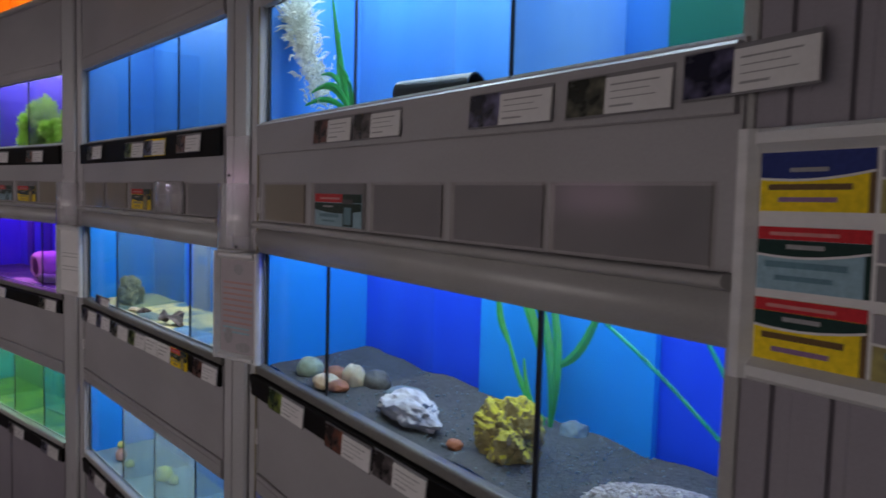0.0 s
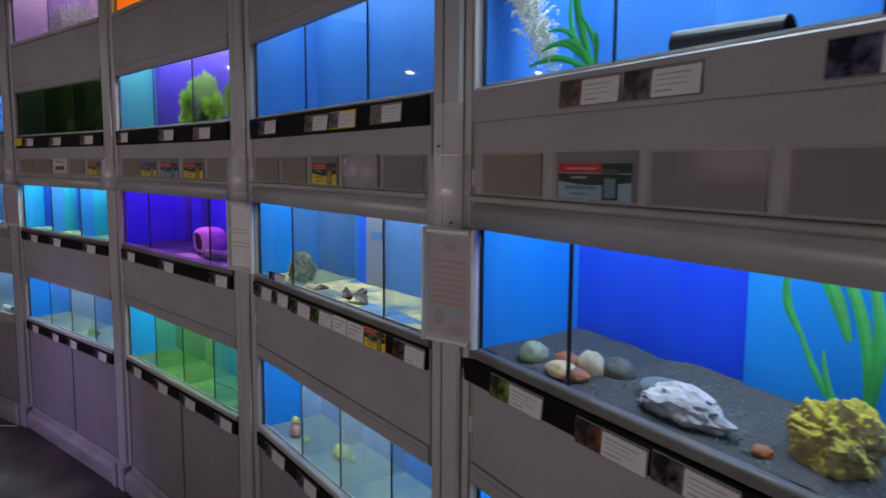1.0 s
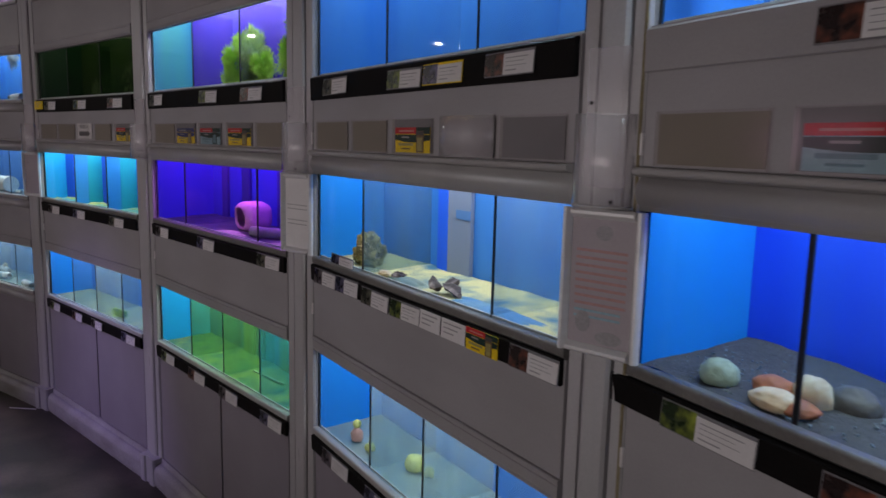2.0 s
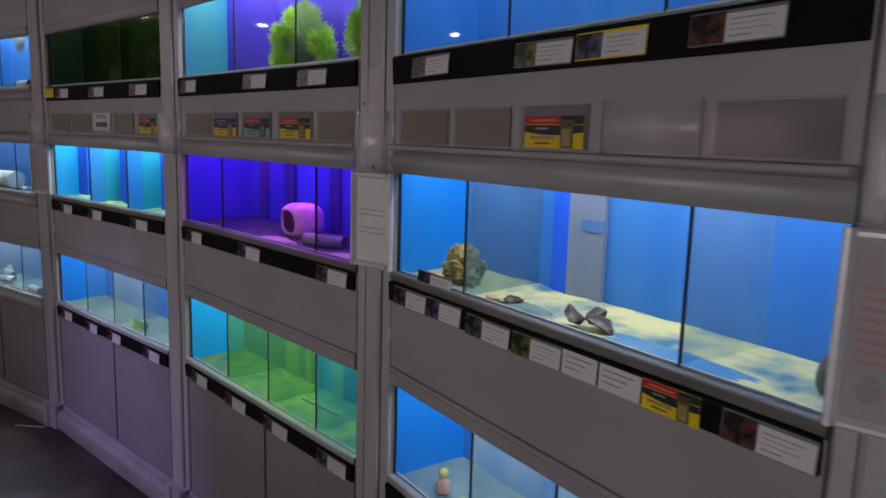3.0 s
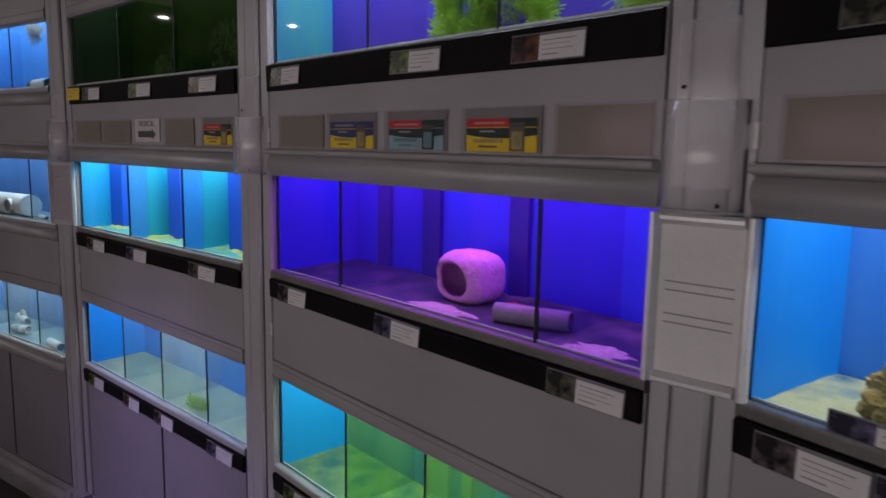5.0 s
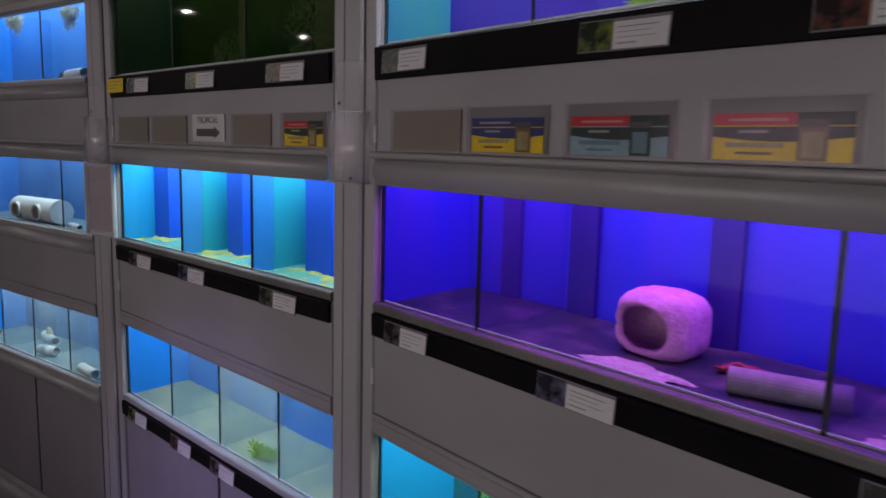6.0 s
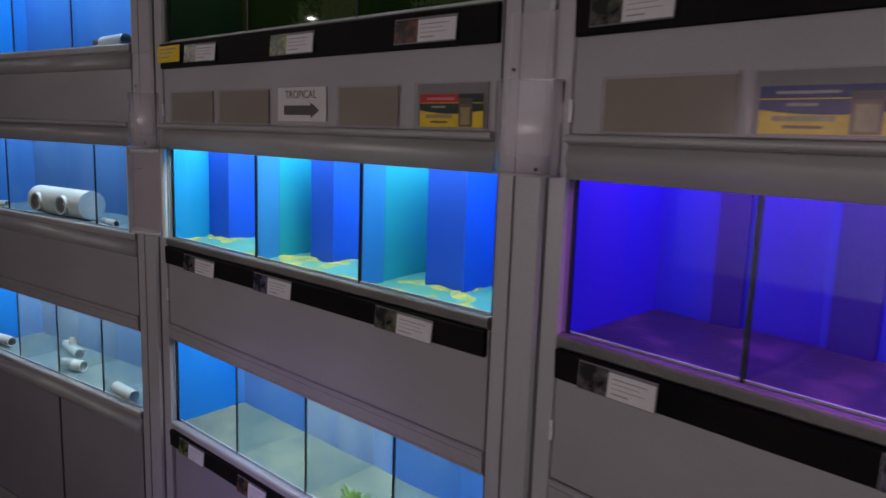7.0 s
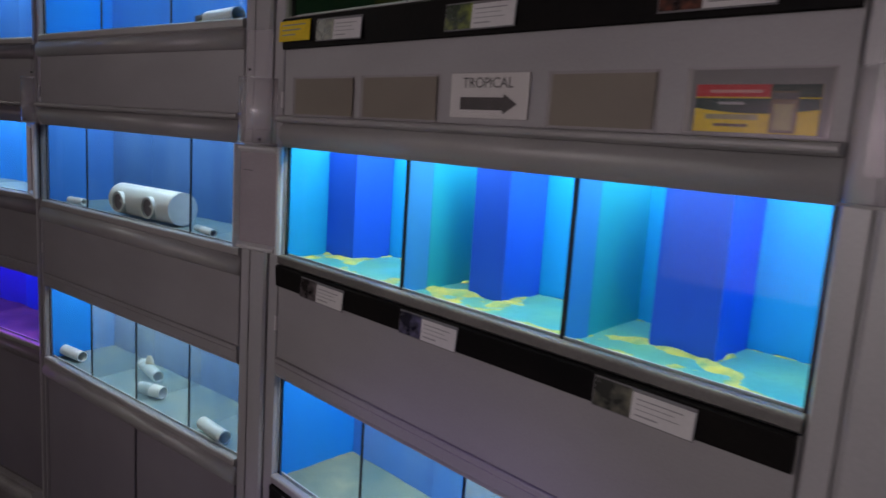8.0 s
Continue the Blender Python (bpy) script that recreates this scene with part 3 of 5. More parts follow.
            for j in range(28):
                for i in range(160):
                    bm2.faces.new((rows2[j][i], rows2[j][i + 1], rows2[j + 1][i + 1], rows2[j + 1][i]))
            solid("waste_drift", bm2, DRIFT, at(bay, 0, 0, z0), "yellow algae waste drifted along the tank back", "tank waste", kind="stuff", smooth=True)
        kinds = {"gravel": "dark grey gravel bed", "sand": "pale sand bed with drifts", "algae": "thin yellow algae and waste on the tank floor",
                 "green": "green algae film on the tank floor", "mulm": "dark waste and sand on the tank floor", "bare": "bare cloudy tank floor", "white": "white gravel bed", "mud": "pale waste on a grey-green tank floor"}
        solid("gravel_bed" if bed in ("gravel", "white") else "sand_bed", bm, BEDS[bed], at(bay, 0, 0, z0), kinds[bed], "tank bed", kind="stuff", smooth=True)
    return t


WHITE, COOL, VIOLET = (0.95, 0.98, 1.0), (0.75, 0.9, 1.0), (0.66, 0.20, 1.0)
tank("A", "high", "blue", "blue", [(0.370, "~blue"), (0.775, "pale")], COOL, 1.9, "bare", bed_rise=0.004, label="blue-backed tank with white and green plants and a black pipe", patch=[(0.86, 1.0, "bottle")])
tank("A", "mid", "sea", "royal", [(0.282, "~clear"), (0.846, "~clear")], COOL, 0.95, "gravel", 0.25, 0, 0.016, "deep blue tank with dark gravel and loose stones", patch=[(0.45, 0.842, "sea")])
tank("A", "low", "sea", "royal", [(0.4, "~blue"), (0.78, "~blue")], COOL, 1.0, "sand", label="blue-backed tank in the lowest row")
tank("B", "high", "blue", "blue", [(0.400, "~blue"), (0.774, "~blue")], COOL, 0.75, "bare", bed_rise=0.004, label="mid blue tank with two clear dividers")
tank("B", "mid", "sea", "blue", [(0.281, "~murk"), (0.850, "~white")], WHITE, 0.9, "sand", 0.22, 0, 0.007, "blue tank with pale sand, a tufa rock and dark stones", patch=[(0.335, 0.384, "box"), (0.3845, 0.488, "grey")])
tank("B", "low", "sea", "blue", [(0.332, "~white"), (0.602, "~white"), (0.887, "~blue")], WHITE, 0.8, "bare", bed_rise=0.004, label="cloudy blue tank with pale sand and yellow ornaments", murk=[(0.332, 0.602, "white"), (0.602, 0.887, "white"), (0.887, 1.085, "thin")])
tank("C", "high", "lagoon", "violet", [(0.392, "~violet"), (0.775, "~violet")], WHITE, 1.9, "mulm", 0.17, label="violet-backed tank with bright green moss clumps")
tank("C", "mid", "indigo", "indigo", [(0.288, "~violet"), (0.884, "~violet")], VIOLET, 1.32, "mulm", 0.25, 0, 0.010, "violet-lit tank with a round pink ceramic ornament", patch=[(0.12, 0.17, "night"), (0.305, 0.37, "night"), (0.60, 0.655, "night")])
tank("C", "low", "cyan", "lagoon", [(0.309, "~green"), (0.600, "~green"), (0.886, "~lagoon")], (0.90, 1.0, 0.95), 1.05, "green", bed_rise=0.004, label="green-tinged tank with algae on its floor", patch=[(0.36, 0.45, "algae"), (0.50, 0.53, "algae"), (0.66, 0.73, "algae"), (0.94, 0.98, "algae")], murk=[(0.309, 0.6, "green"), (0.6, 0.886, "green"), (0.886, 1.11, "teal")])
tank("D", "high", "bottled", "dark", [(0.375, "~dark"), (0.760, "~dark")], (0.9, 1.0, 0.7), 0.20, None, label="dim tank thick with dark green algae")
tank("D", "mid", "cyan", "cyan", [(0.403, "teal"), (0.780, "teal")], (0.96, 1.0, 0.86), 1.6, "algae", 0.22, 0.11, 0.006, "bright blue tank with blue filter boxes and yellow waste")
tank("D", "low", "sea", "blue", [(0.309, "~clear"), (0.601, "~white"), (0.894, "~blue")], WHITE, 0.95, "mud", bed_rise=0.005, label="cloudy blue tank with pale sand and a little green moss", murk=[(0.309, 0.601, "thin"), (0.601, 0.894, "white"), (0.894, 1.135, "thin")])
tank("E", "high", "sea", "blue", [(0.362, "~blue"), (0.726, "~blue")], COOL, 1.0, "bare", bed_rise=0.004, label="blue tank with a short white pipe")
tank("E", "mid", "blue", "steel", [(0.264, "~blue"), (0.823, "~blue")], COOL, 0.8, "bare", bed_rise=0.004, label="dim blue tank with a white pipe with holes")
tank("E", "low", "sea", "steel", [(0.281, "~white"), (0.551, "~white"), (0.825, "~white")], WHITE, 1.0, "bare", bed_rise=0.004, label="cloudy tank with white pipe pieces on its floor", murk=[(0.281, 0.551, "thin"), (0.551, 0.825, "thin"), (0.825, 1.06, "thin")])
tank("F", "high", "sea", "blue", [(0.55, "~blue")], COOL, 1.0, "bare", bed_rise=0.004, label="blue-lit tank in the upper row")
tank("F", "mid", "sea", "sea", [(0.55, "~blue")], COOL, 1.2, "bare", bed_rise=0.004, label="bright blue tank in the middle row")
tank("F", "low", "royal", "royal", [(0.55, "~violet")], VIOLET, 1.2, "mulm", label="violet-lit tank in the lowest row")
tank("C", "top", "orange", "orange", [], (1.0, 0.6, 0.2), 1.1, None, label="orange-lit tank in the topmost row")
tank("D", "top", "lilac", "lilac", [(0.5, "~violet")], (1.0, 0.8, 1.0), 0.7, None, label="lilac-lit tank in the topmost row")
tank("E", "top", "lilac", "lilac", [], (1.0, 0.8, 1.0), 0.8, None, label="pale lilac-lit tank in the topmost row")

# ---------------------------------------------------------------- labels on the strips
def price_label(bay, row, u0, u1, k=0, colour=None, drop=0.0, tilt=0.0, lift=0.0):
    z = ROWS_Z[row][0] - (0.039 if row == "high" else 0.049) + drop
    m = at(bay, u0 + 0.012, -0.0255 - lift, z) @ pose(0, 0, 0, -4, tilt, 0)
    w = u1 - u0
    t = thing("price_label", m, "%s label card with a small picture" % ("yellow-edged white" if colour else "white"), "price label", "price labels")
    cut = w * 0.40
    part("backing", boxed(0, w, 0.0, 0.0012, -0.023, 0.021), GREYCARD if not colour else colour, t)
    part("picture", boxed(0.002, cut, -0.001, 0.0, -0.021, 0.019), PHOTOS[k % len(PHOTOS)], t, "small dark colour picture")
    part("card", boxed(cut + 0.001, w - 0.001, -0.0016, 0.0, -0.021, 0.016), PAPER, t)
    for i, (f, th) in enumerate(((0.85, 0.0016), (0.7, 0.0010), (0.8, 0.0010), (0.45, 0.0022))):
        zz = 0.009 - i * 0.0072
        part("text_bar", boxed(cut + 0.008, cut + 0.004 + (w - cut - 0.008) * f, -0.0020, -0.0016, zz - th, zz), INK, t)
    return t


LABELS = {
    ("D", "high"): [(0.124, 0.275), (0.500, 0.653), (0.890, 1.040)],
    ("D", "mid"): [(0.099, 0.254), (0.430, 0.578), (0.853, 1.007)],
    ("D", "low"): [(0.050, 0.186), (0.350, 0.477), (0.590, 0.719), (0.930, 1.073)],
    ("C", "high"): [(0.020, 0.155), (0.503, 0.651), (0.827, 0.975)],
    ("C", "mid"): [(0.040, 0.175), (0.453, 0.603), (0.927, 1.075)],
    ("C", "low"): [(0.055, 0.195), (0.336, 0.492), (0.615, 0.766), (0.932, 1.078)],
    ("B", "high"): [(0.085, 0.235), (0.452, 0.603), (0.835, 0.978)],
    ("B", "mid"): [(0.024, 0.169), (0.172, 0.307), (0.327, 0.472), (0.480, 0.617), (0.940, 1.075)],
    ("B", "low"): [(0.077, 0.254), (0.354, 0.498), (0.66, 0.80), (0.90, 1.04)],
    ("A", "high"): [(0.270, 0.410), (0.416, 0.560), (0.723, 0.874), (0.895, 1.033)],
    ("A", "mid"): [(0.076, 0.244), (0.334, 0.494), (0.502, 0.650), (0.80, 0.95)],
}
k = 0
for (b, row), spans in LABELS.items():
    for u0, u1 in spans:
        price_label(b, row, u0, u1, k, tilt=random.uniform(-0.8, 0.8), drop=random.uniform(-0.002, 0.003))
        k += 3
price_label("B", "high", 0.611, 0.760, 2, YELLOW)
price_label("B", "mid", 0.105, 0.245, 2, drop=0.054, lift=-0.016)
price_label("A", "high", 1.046, 1.172, 2, drop=0.004, tilt=-2.0, lift=0.004)


def plain_card(bay, row, u0, u1, mat, label):
    z = ROWS_Z[row][0] - (0.034 if row == "high" else 0.047)
    t = thing("label_card", at(bay, u0 + 0.012, -0.0270, z) @ pose(0, 0, 0, -3, 0, 0), label, "label card", "label cards")
    w = u1 - u0
    part("card", boxed(0, w, 0, 0.0012, -0.022, 0.020), mat, t)
    for i in range(3):
        part("text_bar", boxed(w * 0.1, w * (0.85 - 0.15 * i), -0.0005, 0.0, 0.010 - i * 0.010, 0.0125 - i * 0.010), INK, t)


def strip_product(bay, row, u0, u1):
    t = thing("product_card", at(bay, u0 + 0.012, -0.0262, ROWS_Z[row][0] - 0.071), "red and yellow printed product card on the strip", "product card")
    product_print(t, u1 - u0, 0.046, 0.0, RED, GREEN, YELLOW)


plain_card("B", "mid", 0.621, 0.704, PAPER, "plain white label card on the black strip")
plain_card("B", "mid", 0.709, 0.797, PAPER, "plain white label card on the black strip")
plain_card("D", "high", -0.014, 0.103, YELLOW, "yellow label card at the end of the strip")


# ---------------------------------------------------------------- product cards and pockets on the fascia
def product_print(t, w, h, y, header, band, ground, x=0.0, z=0.0, count=None):
    """A printed product: curved header over a coloured ground, with a pack shape and small print."""
    part("ground", boxed(x, x + w, y, y + 0.0010, z, z + h), ground, t)
    wide = header is NAVY
    part("header", boxed(x, x + w * (1.0 if wide else 0.62), y - 0.0006, y - 0.0001, z + h * 0.74, z + h), header, t)
    if not wide:
        part("header", boxed(x + w * 0.622, x + w, y - 0.0006, y - 0.0001, z + h * 0.74, z + h), GREEN, t)
    prof = [(x, z + h * 0.715)] + [(x + w * s, z + h * (0.50 - 0.10 * math.sin(math.pi * (1 - s)))) for s in (0, 0.15, 0.3, 0.45, 0.6, 0.8, 1.0)] + [(x + w, z + h * 0.715)]
    bm = bmesh.new()
    a = [bm.verts.new((px, y - 0.0006, pz)) for px, pz in prof]
    c = [bm.verts.new((px, y - 0.0001, pz)) for px, pz in prof]
    n = len(a)
    bm.faces.new(a)
    bm.faces.new(c[::-1])
    for i in range(n):
        bm.faces.new((a[i], a[(i + 1) % n], c[(i + 1) % n], c[i]))
    bmesh.ops.recalc_face_normals(bm, faces=bm.faces)
    part("band", bm, band, t)
    can = BROWN if ground is YELLOW else GREEN
    part("pack_shape", boxed(x + w * 0.635, x + w * 0.84, y - 0.0012, y - 0.0007, z + 0.001, z + h * 0.86), can, t)
    part("pack_face", boxed(x + w * 0.665, x + w * 0.81, y - 0.0016, y - 0.0013, z + h * 0.08, z + h * 0.60), OLDGOLD if ground is YELLOW else TEALINK, t)
    part("pack_lid", boxed(x + w * 0.63, x + w * 0.845, y - 0.0016, y - 0.0013, z + h * 0.70, z + h * 0.84), DARKINK, t)
    part("text_bar", boxed(x + w * 0.12, x + w * 0.56, y - 0.0010, y - 0.0007, z + h * 0.83, z + h * 0.89), PINKPRINT if header is RED else INK, t)
    part("text_bar", boxed(x + w * 0.20, x + w * 0.42, y - 0.0010, y - 0.0007, z + h * 0.58, z + h * 0.64), INK, t)
    part("text_bar", boxed(x + w * 0.10, x + w * 0.54, y - 0.0006, y - 0.0002, z + h * 0.27, z + h * 0.38), OLDGOLD if ground is YELLOW else TEALINK, t)
    part("text_bar", boxed(x + w * 0.18, x + w * 0.46, y - 0.0006, y - 0.0002, z + h * 0.12, z + h * 0.18), BROWN if ground is YELLOW else TEALINK, t)


POCKET_Z = 1.517


def pocket(bay, u0, u1, insert=None, look_word="empty beige"):
    w = u1 - u0
    t = thing("sign_pocket", at(bay, u0 + 0.010, FRONT, POCKET_Z), "clear acrylic sign pocket holding %s" % (
        "a card" if insert is None else "a coloured product card"), "sign pocket", "sign pockets on the fascias")
    if look_word == "bulged":
        n = 16
        bow = [(w * k / n, -0.0080 - 0.012 * math.sin(math.pi * k / n) - 0.003 * math.sin(3 * math.pi * k / n)) for k in range(n + 1)]
        part("curled_sheet", extruded(bow + [(px, py + 0.0012) for px, py in reversed(bow)], -0.004, 0.078, "z"), CLOUDY, t, "curled clear sheet with bright reflections", True).visible_shadow = False
    part("sleeve", boxed(0, w, -0.0075, -0.0060, -0.004, 0.076, bevel=0.0005), ACRYLIC, t, "clear acrylic sleeve").visible_shadow = False
    for x in (0.0, w - 0.004):
        part("side_rail", boxed(x, x + 0.004, -0.0059, -0.0005, -0.004, 0.076), ACRYLIC, t)
    if insert is None:
        part("insert", boxed(0.005, w - 0.005, -0.0030, -0.0015, -0.001, 0.072), BEIGE if look_word == "beige" else GREYCARD, t)
    else:
        header, band, ground = insert
        part("insert", boxed(0.005, w - 0.005, -0.0018, -0.0006, -0.001, 0.074), GREYCARD, t)
        product_print(t, w - 0.026, 0.056, -0.0040, header, band, ground, 0.013, 0.0)


RY, RB, NY = (RED, GREEN, YELLOW), (RED, GREEN, SKY), (NAVY, NAVY, YELLOW)
for b, u0, u1, ins, word in (
        ("D", 0.035, 0.248, None, "beige"), ("D", 0.272, 0.486, None, "beige"), ("D", 0.722, 0.900, None, "beige"), ("D", 0.940, 1.112, RY, ""),
        ("C", 0.045, 0.250, None, "beige"), ("C", 0.262, 0.450, NY, ""), ("C", 0.478, 0.668, RB, ""), ("C", 0.705, 0.895, RY, ""), ("C", 0.918, 1.095, None, "beige"),
        ("B", 0.022, 0.227, None, "beige"), ("B", 0.250, 0.440, None, "beige"), ("B", 0.468, 0.645, RY, ""), ("B", 0.675, 0.865, None, "bulged"), ("B", 0.88, 1.06, None, "grey"),
        ("A", 0.020, 0.218, None, "beige"), ("A", 0.250, 0.446, RB, ""), ("A", 0.466, 0.660, None, "grey"), ("A", 0.680, 0.86, None, "grey"), ("A", 0.87, 1.08, None, "grey")):
    pocket(b, u0, u1, ins, word)


def tropical_sign():
    t = thing("direction_sign", at("D", 0.527, FRONT, 1.522), "white card sign lettered TROPICAL above a dark arrow", "sign")
    part("card", boxed(0, 0.168, -0.004, -0.0015, 0, 0.071, bevel=0.0008), PAPER, t)
    part("cover", boxed(0, 0.168, -0.0062, -0.0050, -0.001, 0.072), ACRYLIC, t).visible_shadow = False
    curve = bpy.data.curves.new("lettering", "FONT")
    curve.body, curve.size, curve.extrude, curve.align_x = "TROPICAL", 0.0235, 0.0003, "CENTER"
    tmp = new("lettering", curve)
    me = bpy.data.meshes.new_from_object(tmp.evaluated_get(bpy.context.evaluated_depsgraph_get()))
    bpy.data.objects.remove(tmp)
    me.materials.append(DARKINK)
    word = new("lettering", me)
    word.parent = t
    word.matrix_local = pose(0.082, -0.0043, 0.048, 90, 0, 0)
    bm = bmesh.new()
    outline = [(0.024, 0.013), (0.118, 0.013), (0.118, 0.007), (0.146, 0.023), (0.118, 0.039), (0.118, 0.033), (0.024, 0.033)]
    a = [bm.verts.new((x, -0.0048, z)) for x, z in outline]
    c = [bm.verts.new((x, -0.0041, z)) for x, z in outline]
    bm.faces.new(a)
    bm.faces.new(c[::-1])
    for i in range(7):
        bm.faces.new((a[i], a[(i + 1) % 7], c[(i + 1) % 7], c[i]))
    bmesh.ops.recalc_face_normals(bm, faces=bm.faces)
    part("arrow", bm, DARKINK, t, "dark arrow")


tropical_sign()


# ---------------------------------------------------------------- frames and holders on the posts
def snap_frame(m, w, h, label, fill, r=0.016, paper=None):
    t = thing("poster_frame", m, label, "poster frame", "poster frames on the posts")
    prof = lambda o, s: [(o, -0.006), (o, -0.013), (o + s * 0.004, -0.018), (o + s * (r - 0.007), -0.018), (o + s * r, -0.009), (o + s * r, -0.006)]
    part("rail", extruded(prof(-w / 2, 1), 0, h, "z"), SILVER, t)
    part("rail", extruded(prof(w / 2, -1), 0, h, "z"), SILVER, t)
    for z, s in ((0.0, 1), (h, -1)):
        p = [(y, z + (x + w / 2) * s) for x, y in prof(-w / 2, 1)]
        part("rail", extruded(p, -w / 2 + r + 0.0005, w / 2 - r - 0.0005), SILVER, t)
    part("backing", boxed(-w / 2 + 0.002, w / 2 - 0.002, -0.0058, 0.0, 0.002, h - 0.002), GREYCARD, t)
    part("sheet", boxed(-w / 2 + r - 0.001, w / 2 - r + 0.001, -0.0075, -0.006, r - 0.001, h - r + 0.001), paper or PAPER, t, "pale paper sheet")
    fill(t, w, h)


def bars(t, w, zs, mat, y=-0.0081, f=0.7, th=0.0022):
    for z in zs:
        part("text_bar", boxed(-w / 2 + 0.026, -w / 2 + 0.026 + (w - 0.052) * f, y, y + 0.0005, z, z + th), mat, t)


def blob(t, name, x, z, rx, rz, mat):
    bm = bmesh.new()
    bmesh.ops.create_cone(bm, segments=20, radius1=1, radius2=1, depth=0.0006, cap_ends=True)
    bmesh.ops.transform(bm, matrix=Matrix.Translation((x, -0.0079, z)) @ Euler((radians(90), 0, 0)).to_matrix().to_4x4() @ Matrix.Diagonal((rx, rz, 1, 1)), verts=bm.verts)
    part(name, bm, mat, t)


def fill_two(t, w, h):
    bars(t, w, (0.143, 0.131, 0.098, 0.086), INK, f=1.0)


def fill_notice(t, w, h):
    bars(t, w, [0.168 - 0.0125 * i for i in range(8)], INKRED, f=0.98, th=0.0045)
    bars(t, w, (0.069, 0.059), SKY, f=0.9, th=0.004)
    blob(t, "printed_shape", 0.002, 0.200, 0.015, 0.012, INK)
    blob(t, "printed_shape", -0.030, 0.052, 0.014, 0.018, INK)
    blob(t, "printed_shape", 0.018, 0.030, 0.024, 0.011, INK)


def fill_none(t, w, h):
    bars(t, w, (0.18,), GREYCARD, f=0.3)


def fill_brown(t, w, h):
    bars(t, w, (0.19, 0.12), BROWN, f=1.0, th=0.006)


FRAMES = {"B": ("silver poster frame holding a printed notice with red text", fill_notice), "C": ("silver poster frame holding a white sheet with four lines", fill_two),
          "E": ("silver poster frame holding a nearly blank sheet", fill_none), "F": ("silver poster frame holding a sheet with brown bars", fill_brown)}
for b, (label, fill) in FRAMES.items():
    m, h = POSTS[b]
    snap_frame(m @ pose(0.006, -0.0215, 1.204), 0.146, 0.238, label, fill, paper=PAPER if b == "C" else DULLPAPER)


def leaflet_holder(m, w):
    t = thing("leaflet_holder", m, "empty clear acrylic leaflet holder on a grey post", "leaflet holder", "leaflet holders on the posts")
    h, n = 0.140, 14
    curve = lambda k, d: (-d * math.sin(math.pi * k / n) ** 0.55)
    front = [(-w / 2 + w * k / n, -0.0025 + curve(k, 0.036)) for k in range(n + 1)]
    inner = [(x * 0.965, min(y + 0.0022, -0.0022)) for x, y in reversed(front)]
    part("front_sheet", extruded(front + inner, 0, h, "z"), CLOUDY, t, "curved clear front", True).visible_shadow = False
    part("back_sheet", boxed(-w * 0.34, w * 0.34, -0.0020, 0, h * 0.2, h + 0.105, bevel=0.0006), CLOUDY, t).visible_shadow = False
    part("rim", extruded(front + inner, h + 0.0002, h + 0.0022, "z"), RIM, t, "pale top edge").visible_shadow = False
    foot = front + [(w / 2, -0.0005), (-w / 2, -0.0005)]
    part("bottom", extruded(foot, -0.0035, -0.0003, "z"), TRIM, t, "dark lower edge")
    for x, z in ((-w * 0.26, h + 0.02), (w * 0.30, 0.008)):
        bm = bmesh.new()
        bmesh.ops.create_uvsphere(bm, u_segments=10, v_segments=6, radius=0.0030)
        bmesh.ops.translate(bm, verts=bm.verts, vec=(x, -0.0030, z) if z > h else (x, curve(11, 0.036) - 0.004, z))
        part("screw", bm, BLACK, t, "small dark screw")


for b in "BCDEF":
    m, h = POSTS[b]
    leaflet_holder(m @ pose(-0.004, -0.0215, 1.448), 2 * h - 0.010)

# ---------------------------------------------------------------- end column with the product poster
ax = at("A", 1.116).translation
END = pose(ax.x, ax.y, 0, 0, 0, -21.0)


def end_column():
    t = thing("end_column", END, "dark grey panelled column at the end of the row", "column")
    part("core", boxed(0.0, 0.66, 0.006, 0.20, 0, 2.62), DOOR, t)
    part("edge_strip", boxed(-0.016, -0.0005, -0.006, 0.03, 0.0, 2.62, bevel=0.002), TRIM, t)
    x = 0.0
    for w in (0.030, 0.018, 0.034, 0.014, 0.040, 0.014, 0.040, 0.014, 0.040, 0.014, 0.060, 0.014, 0.080, 0.014, 0.2):
        part("panel", boxed(x + 0.001, x + w - 0.001, -0.004 if w > 0.02 else 0.0, 0.0058, 0.0, 2.62, bevel=0.0015), DOOR, t)
        x += w


end_column()


